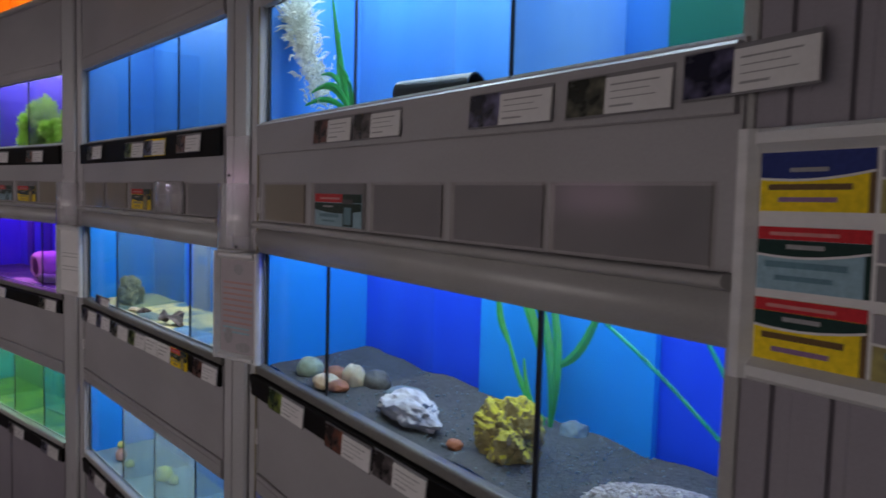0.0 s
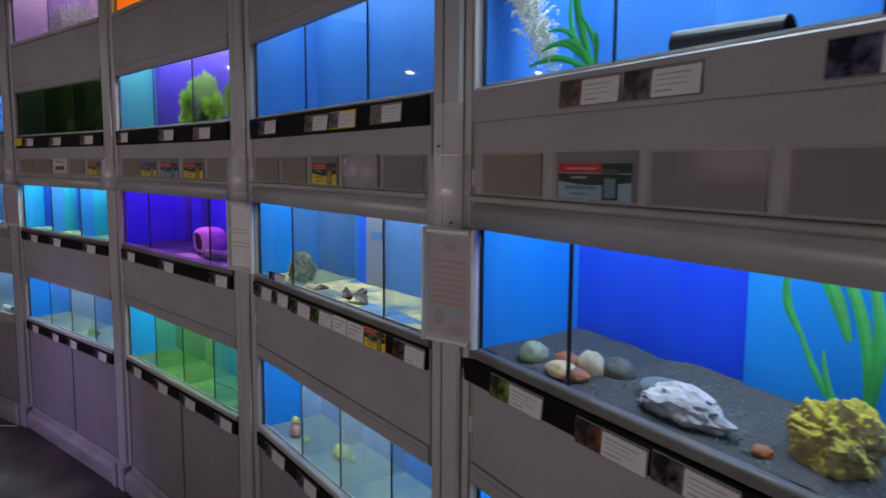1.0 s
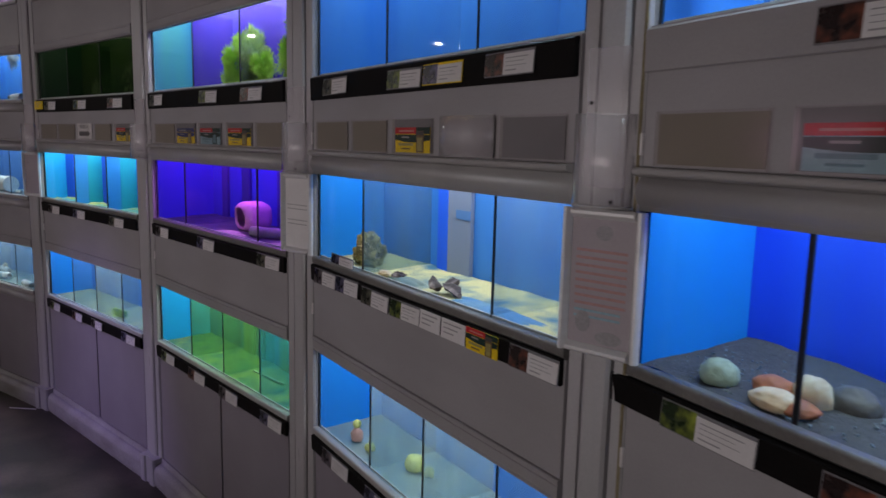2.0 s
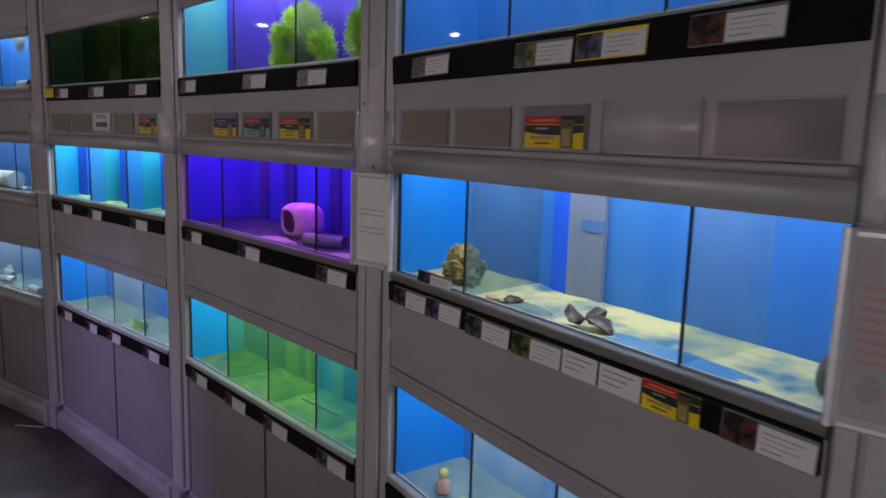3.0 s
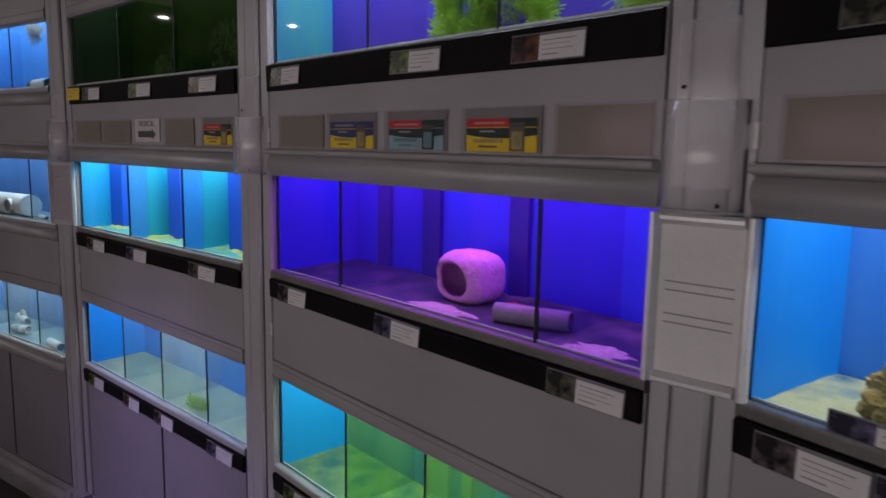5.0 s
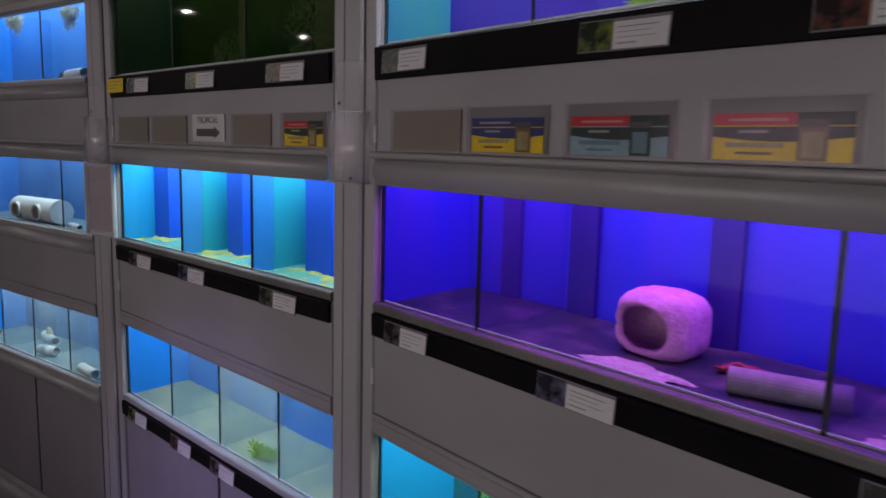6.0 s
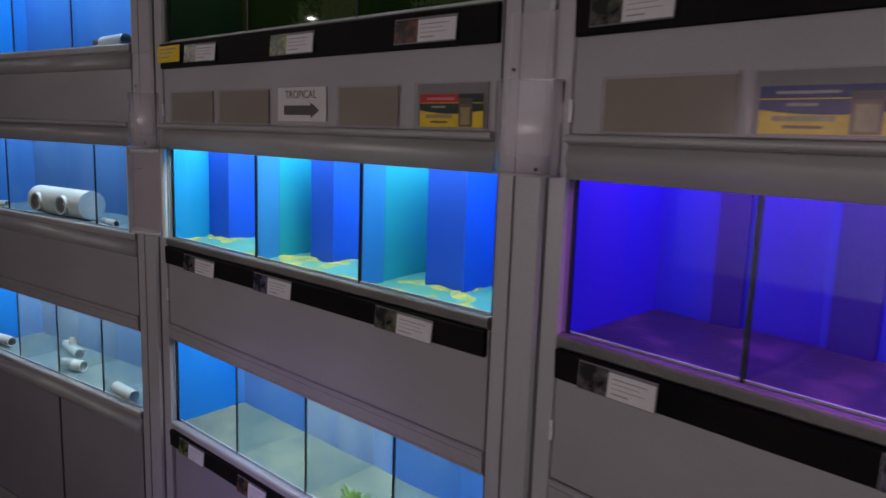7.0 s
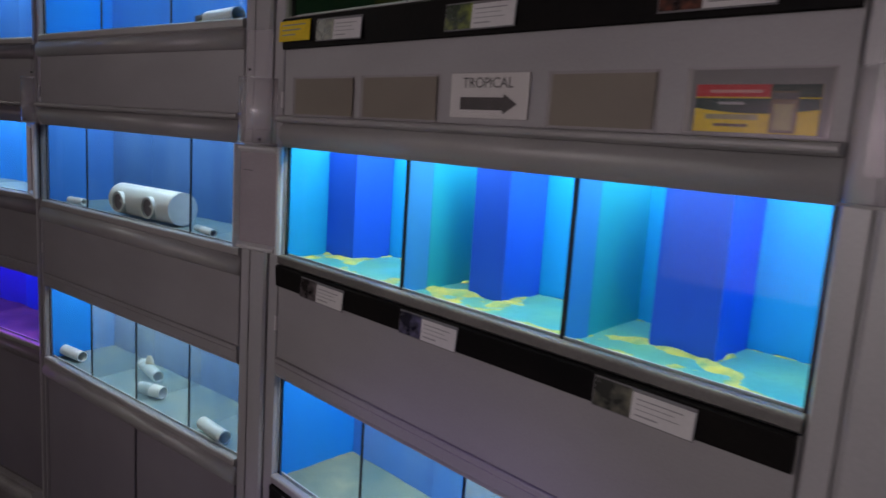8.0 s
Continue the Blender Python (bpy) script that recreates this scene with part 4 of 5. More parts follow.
def pack_print(t, x, z, w, h, header, band, ground):
    """A printed food pack: header, curved band, coloured ground and its shaded edge."""
    y = -0.0092
    edge = BROWN if ground is YELLOW else GREEN
    part("ground", boxed(x, x + w * 0.95, y, y + 0.0010, z, z + h), ground, t)
    part("pack_edge", boxed(x + w * 0.951, x + w, y, y + 0.0010, z, z + h * 0.8), edge, t)
    top = z + h
    if header is not band:
        part("header", boxed(x, x + w, y - 0.0006, y - 0.0001, z + h * 0.80, top), header, t)
        part("text_bar", boxed(x + w * 0.12, x + w * 0.74, y - 0.0010, y - 0.0007, z + h * 0.865, z + h * 0.92), PINKPRINT, t)
        top = z + h * 0.795
    low = [(x + w * k, z + h * (0.56 + 0.10 * k * k - 0.05 * math.sin(math.pi * k))) for k in (0, 0.15, 0.3, 0.45, 0.6, 0.8, 1.0)]
    bm = bmesh.new()
    prof = low + [(x + w, top), (x, top)]
    front = [bm.verts.new((px, y - 0.0006, pz)) for px, pz in prof]
    rear = [bm.verts.new((px, y - 0.0001, pz)) for px, pz in prof]
    bm.faces.new(front)
    bm.faces.new(rear[::-1])
    n = len(prof)
    for i in range(n):
        bm.faces.new((front[i], front[(i + 1) % n], rear[(i + 1) % n], rear[i]))
    bmesh.ops.recalc_face_normals(bm, faces=bm.faces)
    part("band", bm, band, t)
    bm = bmesh.new()
    ribbon_pts = [(px, pz) for px, pz in low]
    for (xa, za), (xb, zb) in zip(ribbon_pts, ribbon_pts[1:]):
        v = [bm.verts.new(c) for c in ((xa, y - 0.0008, za - 0.0012), (xb, y - 0.0008, zb - 0.0012), (xb, y - 0.0008, zb + 0.0008), (xa, y - 0.0008, za + 0.0008))]
        bm.faces.new(v)
    part("band_edge", bm, PAPER, t, "thin pale curved line")
    part("text_bar", boxed(x + w * 0.28, x + w * 0.62, y - 0.0012, y - 0.0009, z + h * 0.66, z + h * 0.73), INK, t)
    part("text_bar", boxed(x + w * 0.08, x + w * 0.82, y - 0.0006, y - 0.0002, z + h * 0.36, z + h * 0.46), BROWN if ground is YELLOW else TEALINK, t)
    part("text_bar", boxed(x + w * 0.18, x + w * 0.70, y - 0.0006, y - 0.0002, z + h * 0.16, z + h * 0.24), VIOLETINK if ground is YELLOW else TEALINK, t)




def fill_products(t, w, h):
    x0 = -w / 2 + 0.0215
    for zz, hh, (hd, bd, gr) in ((h - 0.070, 0.049, NY), (h - 0.136, 0.053, RB), (h - 0.1995, 0.053, RY)):
        zz = max(zz, 0.0195)
        pack_print(t, x0, zz, 0.094, hh, hd, bd, gr)
        pack_print(t, x0 + 0.098, zz, 0.120, hh * 0.96, DOOR, DOOR, OLDGOLD if gr is YELLOW else GREYCARD)


strip_product("B", "mid", 0.800, 0.905)
snap_frame(END @ pose(0.138, -0.0045, 1.423, 0, -0.6, 0), 0.284, 0.216, "silver poster frame with yellow, green and blue product prints", fill_products, 0.020)


# ---------------------------------------------------------------- stones
def stone(name, bay, row, u, y, sx, sy, sz, mat, seed, label, lump=0.35, freq=1.6, turn=0.0, sink=0.12, zoff=0.0, sub=4, cap=None, pits=0.0):
    bm = bmesh.new()
    bmesh.ops.create_icosphere(bm, subdivisions=sub, radius=1)
    for v in bm.verts:
        d = v.co.normalized()
        s = 1 + lump * (noise.fractal(d * freq + Vector((seed * 7.3, seed * 1.7, 0)), 1.0, 2.1, 5) + 0.25 * abs(noise.noise(d * freq * 4 + Vector((seed, 0, 0)))))
        if pits:
            s -= pits * max(0.0, noise.noise(d * freq * 3.1 + Vector((0, seed, 0)))) + 0.5 * pits * max(0.0, noise.noise(d * freq * 7.0 + Vector((seed, seed, 0))))
        v.co = Vector((d.x * sx * s, d.y * sy * s, max(d.z * sz * s, -sz * 0.55)))
    z0 = ROWS_Z[row][0]
    bm.normal_update()
    # faces turned upwards take the cap material
    for f in bm.faces if cap else ():
        c = f.calc_center_median()
        if f.normal.z + 0.30 * noise.noise(c * 30) > cap[1]:
            f.material_index = 1
    ob = solid(name, bm, ROCKS[mat], at(bay, u, y, z0 + sz * (0.55 - sink) + zoff, turn), label, "stone", smooth=lump < 0.25)
    if cap:
        ob.data.materials.append(ROCKS[cap[0]])
    return ob


def shard(bay, row, u, y, sx, sy, sz, mat, seed, label, turn, lean):
    """A broken angular stone: the hull of scattered points, with split edges."""
    bm = bmesh.new()
    rnd = random.Random(seed)
    for i in range(15):
        d = Vector((rnd.gauss(0, 1), rnd.gauss(0, 1), rnd.gauss(0, 1))).normalized() * rnd.uniform(0.7, 1.0)
        bm.verts.new((d.x * sx, d.y * sy, d.z * sz))
    bmesh.ops.convex_hull(bm, input=bm.verts)
    bmesh.ops.delete(bm, geom=[v for v in bm.verts if not v.link_faces], context="VERTS")
    bmesh.ops.subdivide_edges(bm, edges=bm.edges[:], cuts=2, use_grid_fill=True)
    for v in bm.verts:
        v.co *= 1 + 0.34 * noise.noise(v.co * 75 + Vector((seed, 0, 0)))
    solid("slate_rock", bm, ROCKS[mat], at(bay, u, y, ROWS_Z[row][0] + sz * 0.75, turn) @ pose(0, 0, 0, 0, lean, 0), label, "stone")


stone("pebble", "A", "mid", 0.125, 0.050, 0.029, 0.027, 0.024, "green", 1, "round green-grey pebble on dark gravel", 0.08)
stone("pebble", "A", "mid", 0.205, 0.068, 0.032, 0.024, 0.017, "rust", 2, "flat rust-brown pebble on dark gravel", 0.12, zoff=0.004)
stone("pebble", "A", "mid", 0.232, 0.034, 0.037, 0.024, 0.016, "cream", 3, "cream pebble with brown patches", 0.14)
stone("pebble", "A", "mid", 0.262, 0.040, 0.027, 0.022, 0.013, "rust", 4, "small reddish pebble beside the divider", 0.12)
stone("pebble", "A", "mid", 0.253, 0.082, 0.027, 0.022, 0.029, "cream", 5, "tall cream and olive pebble", 0.1)
stone("pebble", "A", "mid", 0.292, 0.112, 0.034, 0.024, 0.024, "dark", 6, "dark grey-green pebble behind the divider", 0.1)
stone("pebble", "A", "mid", 0.410, 0.105, 0.049, 0.032, 0.020, "blue", 7, "smooth blue-grey pebble on dark gravel", 0.1)
stone("quartz_rock", "A", "mid", 0.492, 0.058, 0.080, 0.034, 0.030, "quartz_side", 8, "long rough quartz rock, white above and blue-grey below", 0.34, 1.5, turn=-4, cap=("quartz", 0.30), pits=0.12)
stone("tufa_rock", "A", "mid", 0.708, 0.090, 0.050, 0.044, 0.058, "tufa", 9, "large porous tufa rock with yellow algae on top", 0.34, 1.5, cap=("algae", 0.42), pits=0.16, sub=5)
stone("pebble", "A", "mid", 0.640, 0.040, 0.015, 0.011, 0.009, "rust", 10, "tiny dark red pebble", 0.15)
stone("pebble", "A", "mid", 0.715, 0.215, 0.024, 0.022, 0.022, "blue", 12, "small grey stone at the foot of the plant", 0.2)
stone("tufa_rock", "B", "mid", 0.168, 0.085, 0.058, 0.036, 0.056, "tufa", 13, "tall yellow-brown porous tufa rock on sand", 0.40, 1.6, cap=("ochre", 0.15), pits=0.13, sub=5)
shard("B", "mid", 0.590, 0.040, 0.040, 0.020, 0.017, "slate", 14, "dark jagged slate piece on pale sand", -20, 18)
shard("B", "mid", 0.638, 0.056, 0.042, 0.018, 0.015, "slate", 15, "dark jagged slate piece leaning on another", 16, 30)
shard("B", "mid", 0.612, 0.070, 0.026, 0.014, 0.020, "slate", 25, "small upright slate piece behind two others", 60, -35)
stone("slate_rock", "B", "mid", 0.40, 0.050, 0.022, 0.014, 0.008, "slate", 16, "small broken slate piece on pale sand", 0.5, 2.4)
stone("pebble", "B", "mid", 0.355, 0.035, 0.022, 0.014, 0.007, "cream", 17, "small pale shell-like pebble on sand", 0.3)
stone("round_ornament", "B", "mid", 1.040, 0.110, 0.034, 0.030, 0.044, "dark", 18, "round dark grey ornament on sand", 0.08)
stone("ornament_ball", "B", "low", 0.150, 0.060, 0.020, 0.018, 0.026, "pink", 19, "rounded pink terracotta ornament", 0.08)
stone("ornament_ball", "B", "low", 0.150, 0.060, 0.012, 0.012, 0.014, "lemon", 20, "small lemon ornament on top of the pink one", 0.08, zoff=0.040)
stone("ornament_ball", "B", "low", 0.235, 0.060, 0.018, 0.014, 0.014, "lemon", 21, "small lemon yellow ornament", 0.2)
stone("ornament_ball", "B", "low", 0.400, 0.110, 0.030, 0.026, 0.026, "lemon", 22, "pale lemon round ornament on sand", 0.1)
stone("ornament_ball", "B", "low", 0.455, 0.120, 0.016, 0.014, 0.016, "lemon", 23, "small lemon yellow round ornament", 0.1)


def gravel_heap():
    """A low mound of fine pale gravel in the end compartment."""
    bm = bmesh.new()
    rnd = random.Random(5)
    swell = lambda r: 0.030 * (1 - r * r) ** 1.2
    for i in range(1500):
        a, r = rnd.uniform(0, 6.28), rnd.random() ** 0.5 * rnd.uniform(0.85, 1.0)
        x = max(-0.120, min(0.105, 0.135 * r * math.cos(a)))
        y = max(-0.080, 0.105 * r * math.sin(a))
        s = rnd.uniform(0.0028, 0.0058)
        v = bmesh.ops.create_icosphere(bm, subdivisions=1, radius=s)["verts"]
        bmesh.ops.transform(bm, matrix=pose(x, y, swell(r), rnd.uniform(0, 360), rnd.uniform(0, 360), 0) @ Matrix.Diagonal((1, 0.8, 0.65, 1)), verts=v)
    solid("gravel_heap", bm, BEDS["white"], at("A", 0.990, 0.095, 1.201), "heap of pinkish white gravel on dark gravel", "gravel", kind="stuff")


gravel_heap()


def loose_gravel():
    bm = bmesh.new()
    rnd = random.Random(8)
    for i in range(700):
        x, y, s = rnd.uniform(0.02, 1.08), rnd.uniform(0.012, 0.235), rnd.uniform(0.0012, 0.0035)
        v = bmesh.ops.create_icosphere(bm, subdivisions=1, radius=s)["verts"]
        bmesh.ops.transform(bm, matrix=pose(x, y, -0.003 + 0.016 * y / 0.25, rnd.uniform(0, 360), rnd.uniform(0, 360), 0) @ Matrix.Diagonal((1, 0.8, 0.6, 1)), verts=v)
    solid("loose_gravel", bm, ROCKS["blue"], at("A", 0, 0, 1.200), "scattered grey gravel grains", "gravel", kind="stuff")


loose_gravel()


def ornament_pot():
    """A rounded, boxy pot with thick walls, its mouth turned to the front."""
    bm = bmesh.new()
    seg, steps = 72, 40
    mouth, rear = 0.70, 0.45
    path = [(mouth + (math.pi - rear - mouth) * k / steps, 1.0) for k in range(steps + 1)] + [(math.pi - rear - (math.pi - rear - mouth) * k / steps, 0.84) for k in range(steps + 1)]
    rows = []
    for a, size in path:
        row = []
        for i in range(seg):
            b = 2 * math.pi * i / seg
            d = Vector((math.sin(a) * math.cos(b) - 0.30 * math.cos(a) * 0.6, -math.cos(a), math.sin(a) * math.sin(b) - 0.14 * math.cos(a))).normalized()
            e = size / (abs(d.x) ** 3.2 + abs(d.y) ** 3.2 + abs(d.z) ** 3.2) ** (1 / 3.2)
            e *= 1 + 0.030 * noise.noise(d * 5) + 0.012 * noise.noise(d * 22)
            row.append(bm.verts.new((d.x * 0.070 * e, d.y * 0.058 * e, d.z * 0.056 * e)))
        rows.append(row)
    for p, q in zip(rows, rows[1:]):
        for i in range(seg):
            bm.faces.new((p[i], p[(i + 1) % seg], q[(i + 1) % seg], q[i]))
    for i in range(seg):
        bm.faces.new((rows[-1][i], rows[-1][(i + 1) % seg], rows[0][(i + 1) % seg], rows[0][i]))
    bmesh.ops.recalc_face_normals(bm, faces=bm.faces)
    solid("ceramic_pot", bm, ROCKS["ceramic"], at("C", 0.575, 0.150, 1.200 + 0.050), "rough ceramic pot with a wide mouth, pink in violet light", "ornament", smooth=True)


ornament_pot()


def sand_drift(bay, row, u, y, rx, ry, rise, mat, seed, label):
    """A low uneven patch of sand swept over a tank floor."""
    bm = bmesh.new()
    rings = []
    for j in range(9):
        f = j / 8
        ring = []
        for i in range(48):
            a = 2 * math.pi * i / 48
            k = 1 + 0.45 * noise.fractal(Vector((math.cos(a) * 1.6, math.sin(a) * 1.6, seed)), 1.0, 2.0, 4)
            x, yy = u + rx * k * f * math.cos(a), max(0.0095, y + ry * k * f * math.sin(a))
            ring.append(bm.verts.new((x, yy, rise * (1 - f * f) + 0.0015 * noise.noise(Vector((x * 50, yy * 50, seed))) - 0.004 * f ** 6)))
        rings.append(ring)
    for p, q in zip(rings[1:], rings[2:]):
        for i in range(48):
            bm.faces.new((p[i], q[i], q[(i + 1) % 48], p[(i + 1) % 48]))
    bm.faces.new(rings[1])
    for v in rings[0]:
        bm.verts.remove(v)
    solid("sand_drift", bm, mat, at(bay, 0, 0, ROWS_Z[row][0] - 0.0035), label, "sand", kind="stuff", smooth=True)


sand_drift("C", "mid", 0.585, 0.050, 0.090, 0.034, 0.004, BEDS["white"], 2.0, "pale sand swept round a ceramic pot")
sand_drift("B", "mid", 0.800, 0.050, 0.150, 0.036, 0.0075, BLUEFLOOR, 3.0, "bare blue patch of tank floor between sand drifts")
sand_drift("B", "mid", 0.430, 0.055, 0.070, 0.032, 0.0065, TEALFLOOR, 7.0, "bare blue-green patch of tank floor in the sand")
sand_drift("C", "mid", 0.985, 0.050, 0.085, 0.045, 0.005, BEDS["white"], 5.0, "pale sand drift in violet light")


# ---------------------------------------------------------------- pipes
def tube(r, l, wall=0.0025, seg=24):
    bm = bmesh.new()
    rings = []
    for x, rr in ((0, r), (l, r), (l, r - wall), (0, r - wall)):
        rings.append([bm.verts.new((x, rr * math.cos(2 * math.pi * i / seg), rr * math.sin(2 * math.pi * i / seg))) for i in range(seg)])
    for a in range(4):
        p, q = rings[a], rings[(a + 1) % 4]
        for i in range(seg):
            bm.faces.new((p[i], p[(i + 1) % seg], q[(i + 1) % seg], q[i]))
    bmesh.ops.recalc_face_normals(bm, faces=bm.faces)
    return bm


def pipe(bay, row, u, y, turn, r, l, mat=PVC, label="short white pvc pipe lying on the tank floor", rise=0.0, lean=0.0):
    return solid("pipe", tube(r, l), mat, at(bay, u, y, ROWS_Z[row][0] - 0.004 + r + rise, turn) @ pose(0, 0, 0, 0, lean, 0), label, "pipe", smooth=False)


pipe("A", "high", 0.455, 0.05, 12, 0.022, 0.16, BLACKPIPE, "black pipe lying on the tank floor")
pipe("C", "mid", 0.735, 0.065, 18, 0.019, 0.15, ROCKS["ash"], "dark pipe lying on the tank floor in violet light")
pipe("C", "low", 0.640, 0.110, 4, 0.004, 0.20, ROCKS["green"], "thin greenish rod lying on the tank floor")
pipe("E", "high", 0.840, 0.045, -8, 0.020, 0.15)
stone("bent_ornament", "C", "mid", 0.730, 0.135, 0.040, 0.014, 0.013, "wine", 61, "dark red uneven ornament behind a pipe", 0.5, 2.0, turn=10)
stone("waste_stone", "E", "high", 0.800, 0.050, 0.020, 0.018, 0.022, "dark", 41, "dark mossy stone beside a white pipe", 0.25)
stone("ornament_ball", "E", "high", 0.828, 0.034, 0.010, 0.008, 0.009, "lemon", 42, "small yellow ornament beside a pipe", 0.2)
pipe("E", "mid", 0.10, 0.03, 8, 0.012, 0.075)
pipe("E", "mid", 0.790, 0.05, -10, 0.010, 0.10)
pipe("E", "low", 0.010, 0.045, 4, 0.018, 0.11)
pipe("E", "low", 0.330, 0.150, -12, 0.018, 0.15, label="yellowed pvc pipe lying on the tank floor", rise=0.01)
pipe("E", "low", 0.500, 0.050, 14, 0.019, 0.09)
pipe("E", "low", 0.850, 0.035, -6, 0.018, 0.12, label="white pvc pipe with brown stains on the tank floor")
stone("pipe_ornament", "E", "low", 0.39, 0.14, 0.014, 0.012, 0.022, "cream", 31, "small pale ornament beside a pipe", 0.2, zoff=0.035)


def holed_pipe():
    t = thing("holed_pipe", at("E", 0.378, 0.062, 1.200 + 0.043, 1.5), "thick white pvc pipe with two round branch openings", "pipe")
    part("pipe", tube(0.046, 0.31, 0.003, 40), PVC, t)
    for x in (0.002, 0.308):
        bm = bmesh.new()
        bmesh.ops.create_cone(bm, segments=40, radius1=0.0425, radius2=0.0425, depth=0.004, cap_ends=True)
        part("end_cap", bm, PVC, t).matrix_local = pose(x, 0, 0, 0, 90, 0)
    for x in (0.060, 0.215):
        p = part("branch", tube(0.031, 0.027, 0.006, 32), PVC, t)
        p.matrix_local = pose(x, -0.026, -0.004, 0, 0, -88)
        # grey disc set inside the branch paints the shade of its hollow
        bm = bmesh.new()
        bmesh.ops.create_cone(bm, segments=28, radius1=0.0248, radius2=0.0248, depth=0.002, cap_ends=True)
        part("opening", bm, GREYCARD, p, "grey disc painted as the shaded hollow").matrix_local = pose(0.0190, 0, 0, 0, 90, 0)


holed_pipe()


# ---------------------------------------------------------------- plants and hoses
def ribbon(bm, pts, width, thick=0.0006):
    """A thin leaf along the points, widest in the middle."""
    last = None
    n = len(pts)
    for i, p in enumerate(pts):
        s = width * (0.25 + 0.75 * math.sin(math.pi * min(0.97, (i + 0.6) / n)))
        d = (pts[min(i + 1, n - 1)] - pts[max(i - 1, 0)]).normalized()
        side = d.cross(Vector((0.25, -1, 0.1))).normalized() * s / 2
        off = Vector((0, thick, 0))
        row = [bm.verts.new(q) for q in (p - side, p + Vector((0, -0.15 * s, 0)), p + side, p + side + off, p - side + off)]
        if last:
            for a in range(5):
                bm.faces.new((last[a], last[(a + 1) % 5], row[(a + 1) % 5], row[a]))
        last = row


def bent(base, tip, sag, n=9, wob=0.0, rnd=None):
    out = []
    for i in range(n + 1):
        s = i / n
        p = base.lerp(tip, s) + sag * math.sin(math.pi * s)
        if wob and rnd:
            p += Vector((rnd.uniform(-wob, wob), rnd.uniform(-wob, wob), 0))
        out.append(p)
    return out


def ribbon_plant(name, bay, row, u, y, leaves, mat, label):
    t = thing(name, at(bay, u, y, ROWS_Z[row][0]), label, "aquarium plant", "aquarium plants")
    for base, tip, sag, w in leaves:
        bm = bmesh.new()
        ribbon(bm, bent(Vector(base), Vector(tip), Vector(sag)), w)
        part("leaf", bm, mat, t)
    bm = bmesh.new()
    bmesh.ops.create_icosphere(bm, subdivisions=2, radius=0.012)
    part("root_weight", bm, ROCKS["dark"], t)


ribbon_plant("ribbon_plant", "A", "mid", 0.672, 0.205, [
    ((0, 0, 0.01), (-0.072, -0.01, 0.290), (0.030, 0, 0), 0.017), ((-0.01, 0, 0.02), (-0.112, 0, 0.150), (-0.004, 0, -0.026), 0.011),
    ((-0.105, 0, 0.128), (-0.122, -0.01, 0.215), (-0.010, 0, 0), 0.014), ((-0.030, 0, 0.130), (-0.108, -0.01, 0.290), (0.012, 0, -0.006), 0.021),
    ((0, 0, 0.01), (-0.018, -0.01, 0.285), (0.024, 0, 0), 0.015), ((0.006, 0, 0.110), (0.120, -0.02, 0.238), (0.004, 0, -0.022), 0.015),
    ((-0.01, 0, 0.01), (-0.066, 0, 0.110), (-0.012, 0, -0.012), 0.010), ((-0.060, 0, 0.200), (-0.052, -0.01, 0.300), (-0.012, 0, 0), 0.018)], LEAF, "green plastic ribbon-leaved plant standing in gravel")
ribbon_plant("ribbon_plant", "A", "high", 0.265, 0.060, [
    ((0, 0, 0), (-0.07, -0.01, 0.24), (0.0, 0, -0.03), 0.016), ((0, 0, 0), (-0.06, -0.03, 0.06), (0, 0, 0.02), 0.012),
    ((0, 0, 0), (-0.11, -0.03, 0.05), (0, 0, 0.03), 0.012), ((0, 0, 0), (0.04, -0.03, 0.06), (0, 0, 0.02), 0.012),
    ((0, 0, 0), (-0.09, 0.02, 0.17), (-0.03, 0, 0), 0.010), ((0, 0, 0), (-0.16, -0.02, 0.03), (0, 0, 0.02), 0.012),
    ((0, 0, 0), (-0.02, -0.02, 0.10), (0.02, 0, 0), 0.010), ((0, 0, 0), (-0.13, 0.0, 0.09), (0, 0, 0.03), 0.010)], LEAF, "bright green plastic plant on the tank floor")


def feather_plant():
    bm = bmesh.new()
    rnd = random.Random(11)
    stem0, stem1 = Vector((0.145, 0.06, 0.02)), Vector((0.030, 0.05, 0.24))
    for i in range(1000):
        s = rnd.random() ** 0.7
        p = stem0.lerp(stem1, s) + Vector((rnd.gauss(0, 0.010), rnd.gauss(0, 0.015), rnd.gauss(0, 0.008)))
        spread = 0.014 + 0.040 * s * s
        tip = p + Vector((rnd.uniform(-1.2, 0.8) * spread, rnd.uniform(-0.7, 0.7) * spread, rnd.uniform(-0.2, 1.0) * spread))
        ribbon(bm, bent(p, tip, Vector((rnd.uniform(-0.006, 0.006), 0, 0.004)), 3), rnd.uniform(0.0018, 0.0040))
    solid("feather_plant", bm, WHITELEAF, at("A", 0, 0, ROWS_Z["high"][0]), "white feathery artificial plant leaning over", "aquarium plant", "aquarium plants")


feather_plant()


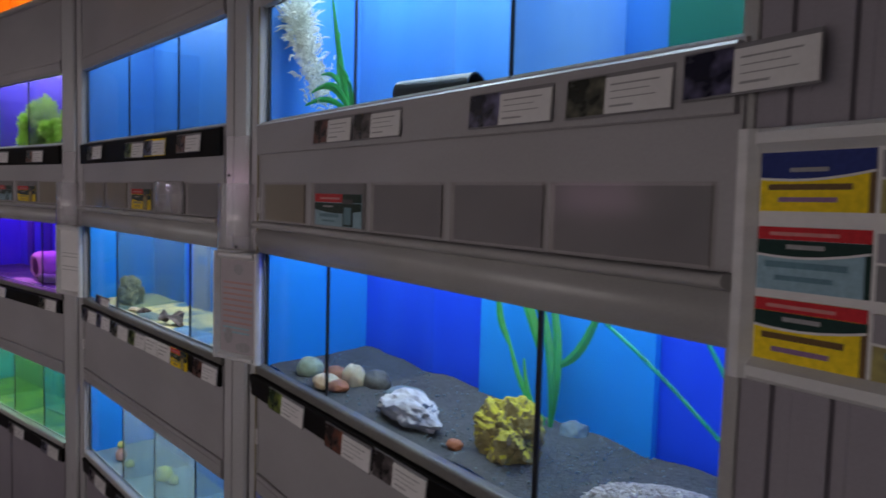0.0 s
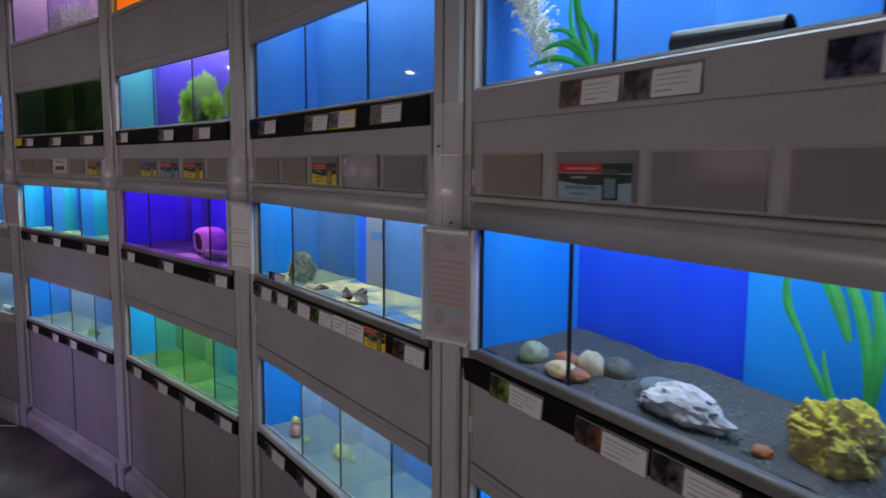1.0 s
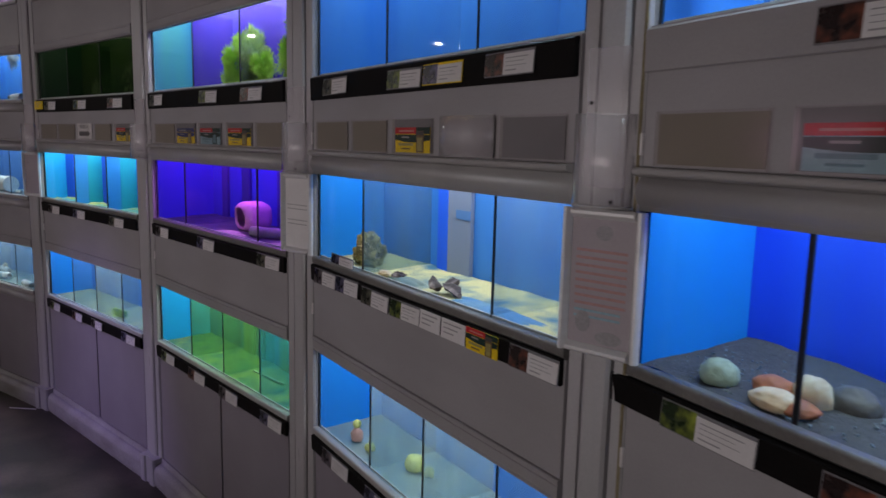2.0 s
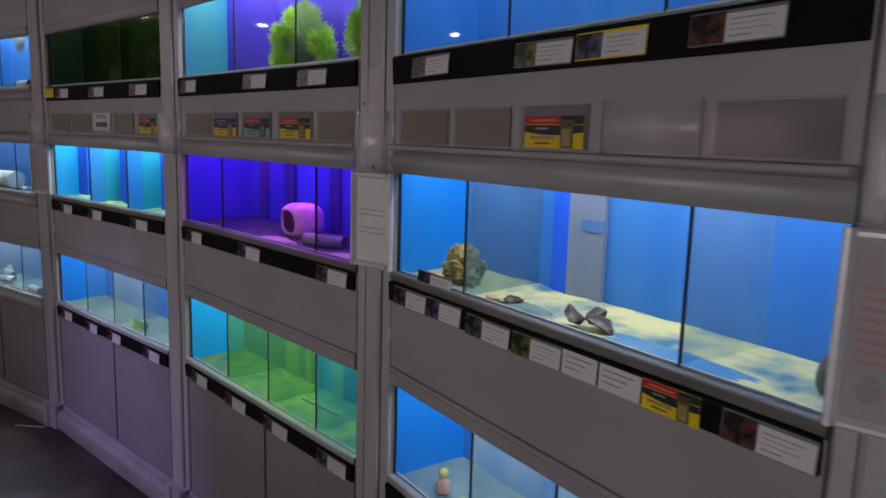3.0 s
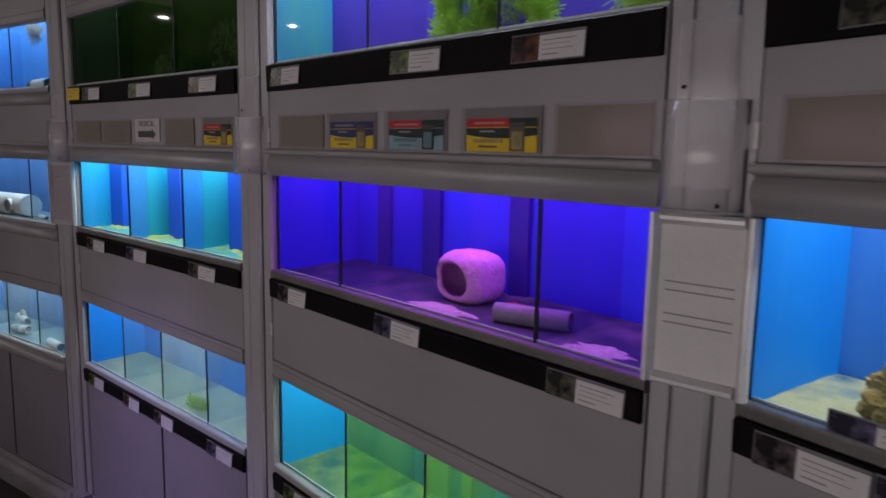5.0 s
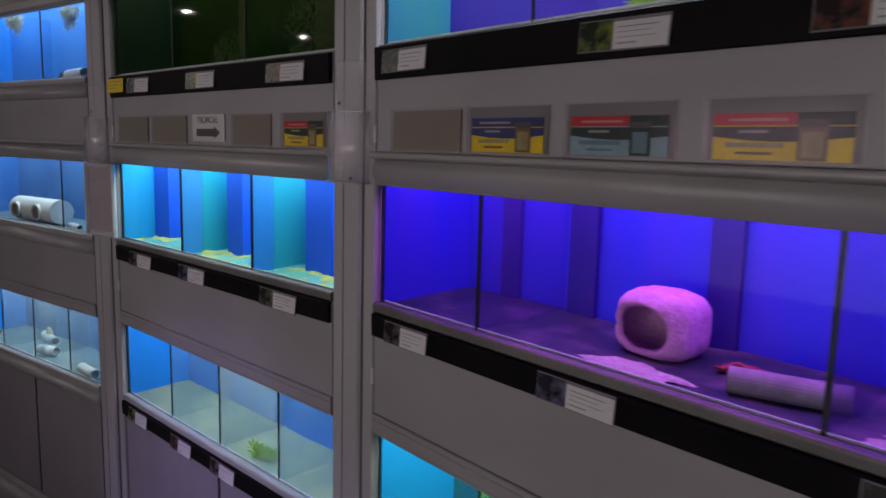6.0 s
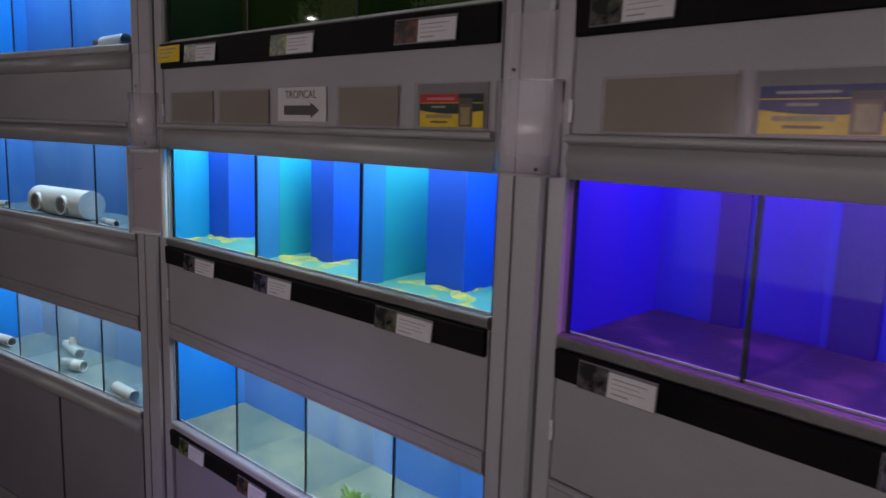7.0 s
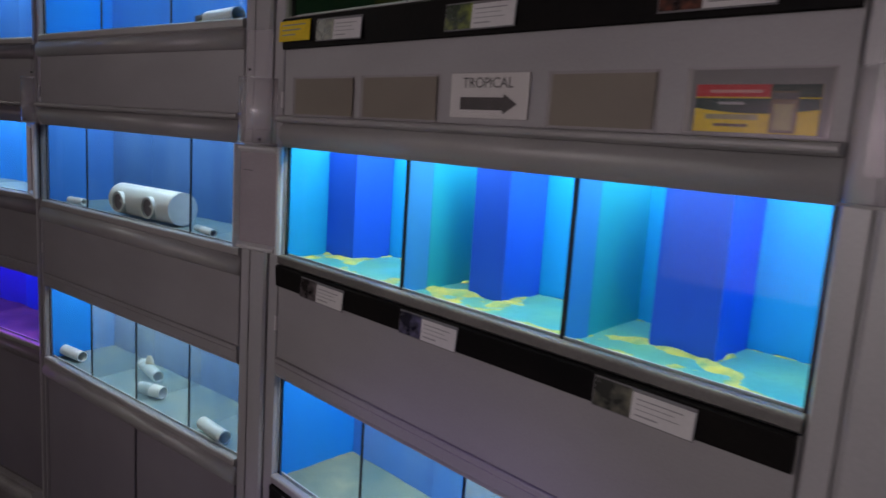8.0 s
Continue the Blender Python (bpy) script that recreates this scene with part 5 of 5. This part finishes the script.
def moss(bay, row, blobs, mat, label, count, seed, fine=1.0, back=0.20):
    bm = bmesh.new()
    rnd = random.Random(seed)
    for cx, cy, cz, rx, ry, rz, share in blobs:
        lobes = [(0, 0, 0, 0.75)]
        for i in range(11):
            d = Vector((rnd.gauss(0, 1), rnd.gauss(0, 1), rnd.gauss(0, 1))).normalized() * rnd.uniform(0.45, 0.95)
            lobes.append((d.x, d.y, d.z, rnd.uniform(0.22, 0.48)))
        for i in range(int(count * share)):
            lx, ly, lz, lr = rnd.choice(lobes)
            d = Vector((rnd.gauss(0, 1), rnd.gauss(0, 1), rnd.gauss(0, 1))).normalized() * (lr * rnd.random() ** 0.4)
            p = Vector((cx + (lx + d.x) * rx, cy + (ly + d.y) * ry, max(cz + (lz + d.z) * rz, 0.0)))
            p.y = min(max(p.y, 0.013 + 0.01 * rnd.random()), back - 0.02)
            tip = p + (Vector((d.x, d.y * 0.4, d.z + 0.25 * lr)).normalized() + Vector((rnd.uniform(-1, 1), rnd.uniform(-0.3, 0.3), rnd.uniform(-1, 1))) * 0.7) * 0.013 * fine
            tip.y = min(max(tip.y, 0.011), back - 0.006)
            ribbon(bm, bent(p, tip, Vector((rnd.uniform(-0.002, 0.002), 0, 0)), 2), rnd.uniform(0.0014, 0.0030) * fine)
    solid("moss_clump", bm, mat, at(bay, 0, 0, ROWS_Z[row][0]), label, "aquarium plant", "aquarium plants")


moss("C", "high", [(0.595, 0.10, 0.06, 0.080, 0.06, 0.085, 0.45), (0.650, 0.10, 0.135, 0.060, 0.05, 0.075, 0.40), (0.735, 0.09, 0.09, 0.05, 0.045, 0.07, 0.15)], LIME, "bright lime-green moss clump in a violet tank", 9000, 3, back=0.165)
moss("E", "high", [(0.875, 0.04, 0.225, 0.040, 0.022, 0.020, 0.3), (0.868, 0.04, 0.200, 0.015, 0.015, 0.026, 0.12), (0.46, 0.04, 0.228, 0.045, 0.022, 0.016, 0.3), (0.47, 0.04, 0.208, 0.014, 0.015, 0.02, 0.1)], WHITELEAF, "white feathery plant tufts at the water surface", 1500, 17)
moss("C", "high", [(0.800, 0.08, 0.05, 0.028, 0.04, 0.060, 1.0)], LIME, "loose lime-green moss clump", 1800, 5, back=0.165)
moss("C", "high", [(1.055, 0.06, 0.10, 0.050, 0.045, 0.130, 0.65), (0.995, 0.06, 0.05, 0.045, 0.04, 0.060, 0.35)], LIME, "lime-green moss clump beside the tank end", 4200, 7, back=0.165)
moss("D", "low", [(0.73, 0.06, 0.006, 0.050, 0.03, 0.014, 1.0)], LIME, "small flat patch of green moss on sand", 500, 9)
moss("D", "high", [(0.95, 0.10, 0.06, 0.18, 0.07, 0.10, 0.5), (0.55, 0.12, 0.05, 0.15, 0.06, 0.10, 0.5)], material("dark_moss", (0.06, 0.10, 0.01), 0.8, other=(0.02, 0.05, 0.01), scale=12), "dark green moss filling the dim tank", 2200, 11)
moss("D", "top", [(0.60, 0.09, 0.04, 0.30, 0.05, 0.10, 1.0)], WHITELEAF, "pale feathery plant in the lilac tank", 900, 13, 2.2)


def hose(name, mat, bay, pts, r, label):
    cu = bpy.data.curves.new(name, "CURVE")
    cu.dimensions, cu.bevel_depth, cu.bevel_resolution = "3D", r, 3
    sp = cu.splines.new("BEZIER")
    sp.bezier_points.add(len(pts) - 1)
    for b, p in zip(sp.bezier_points, pts):
        b.co, b.handle_left_type, b.handle_right_type = p, "AUTO", "AUTO"
    tmp = new(name, cu)
    me = bpy.data.meshes.new_from_object(tmp.evaluated_get(bpy.context.evaluated_depsgraph_get()))
    bpy.data.objects.remove(tmp)
    me.materials.append(mat)
    ob = new(name, me)
    ob.matrix_world = at(bay)
    return tagged(ob, label, "hose")


# modelled copy of the hose that draws its reflection in the end pane
hose("air_hose", HOSE, "A", [(0.985, 0.11, 1.45), (1.010, 0.105, 1.420), (1.040, 0.10, 1.380), (1.056, 0.10, 1.335), (1.070, 0.10, 1.27)], 0.0026, "green hose shape drawn as a reflection in the tank end")
hose("air_hose", HOSE, "A", [(0.80, 0.10, 1.46), (0.859, 0.10, 1.424), (0.940, 0.10, 1.379), (1.004, 0.10, 1.337), (1.06, 0.10, 1.298), (1.098, 0.10, 1.265)], 0.0026, "thin green air hose hanging into the tank")
# a pale straw lying on the floor by the post foot
m, h = POSTS["E"]
straw = solid("drinking_straw", tube(0.003, 0.16, 0.0006, 10), PAPER, m @ pose(-0.17, -0.13, 0.0032, 0, 0, 22), "white straw lying on the dark floor", "straw")
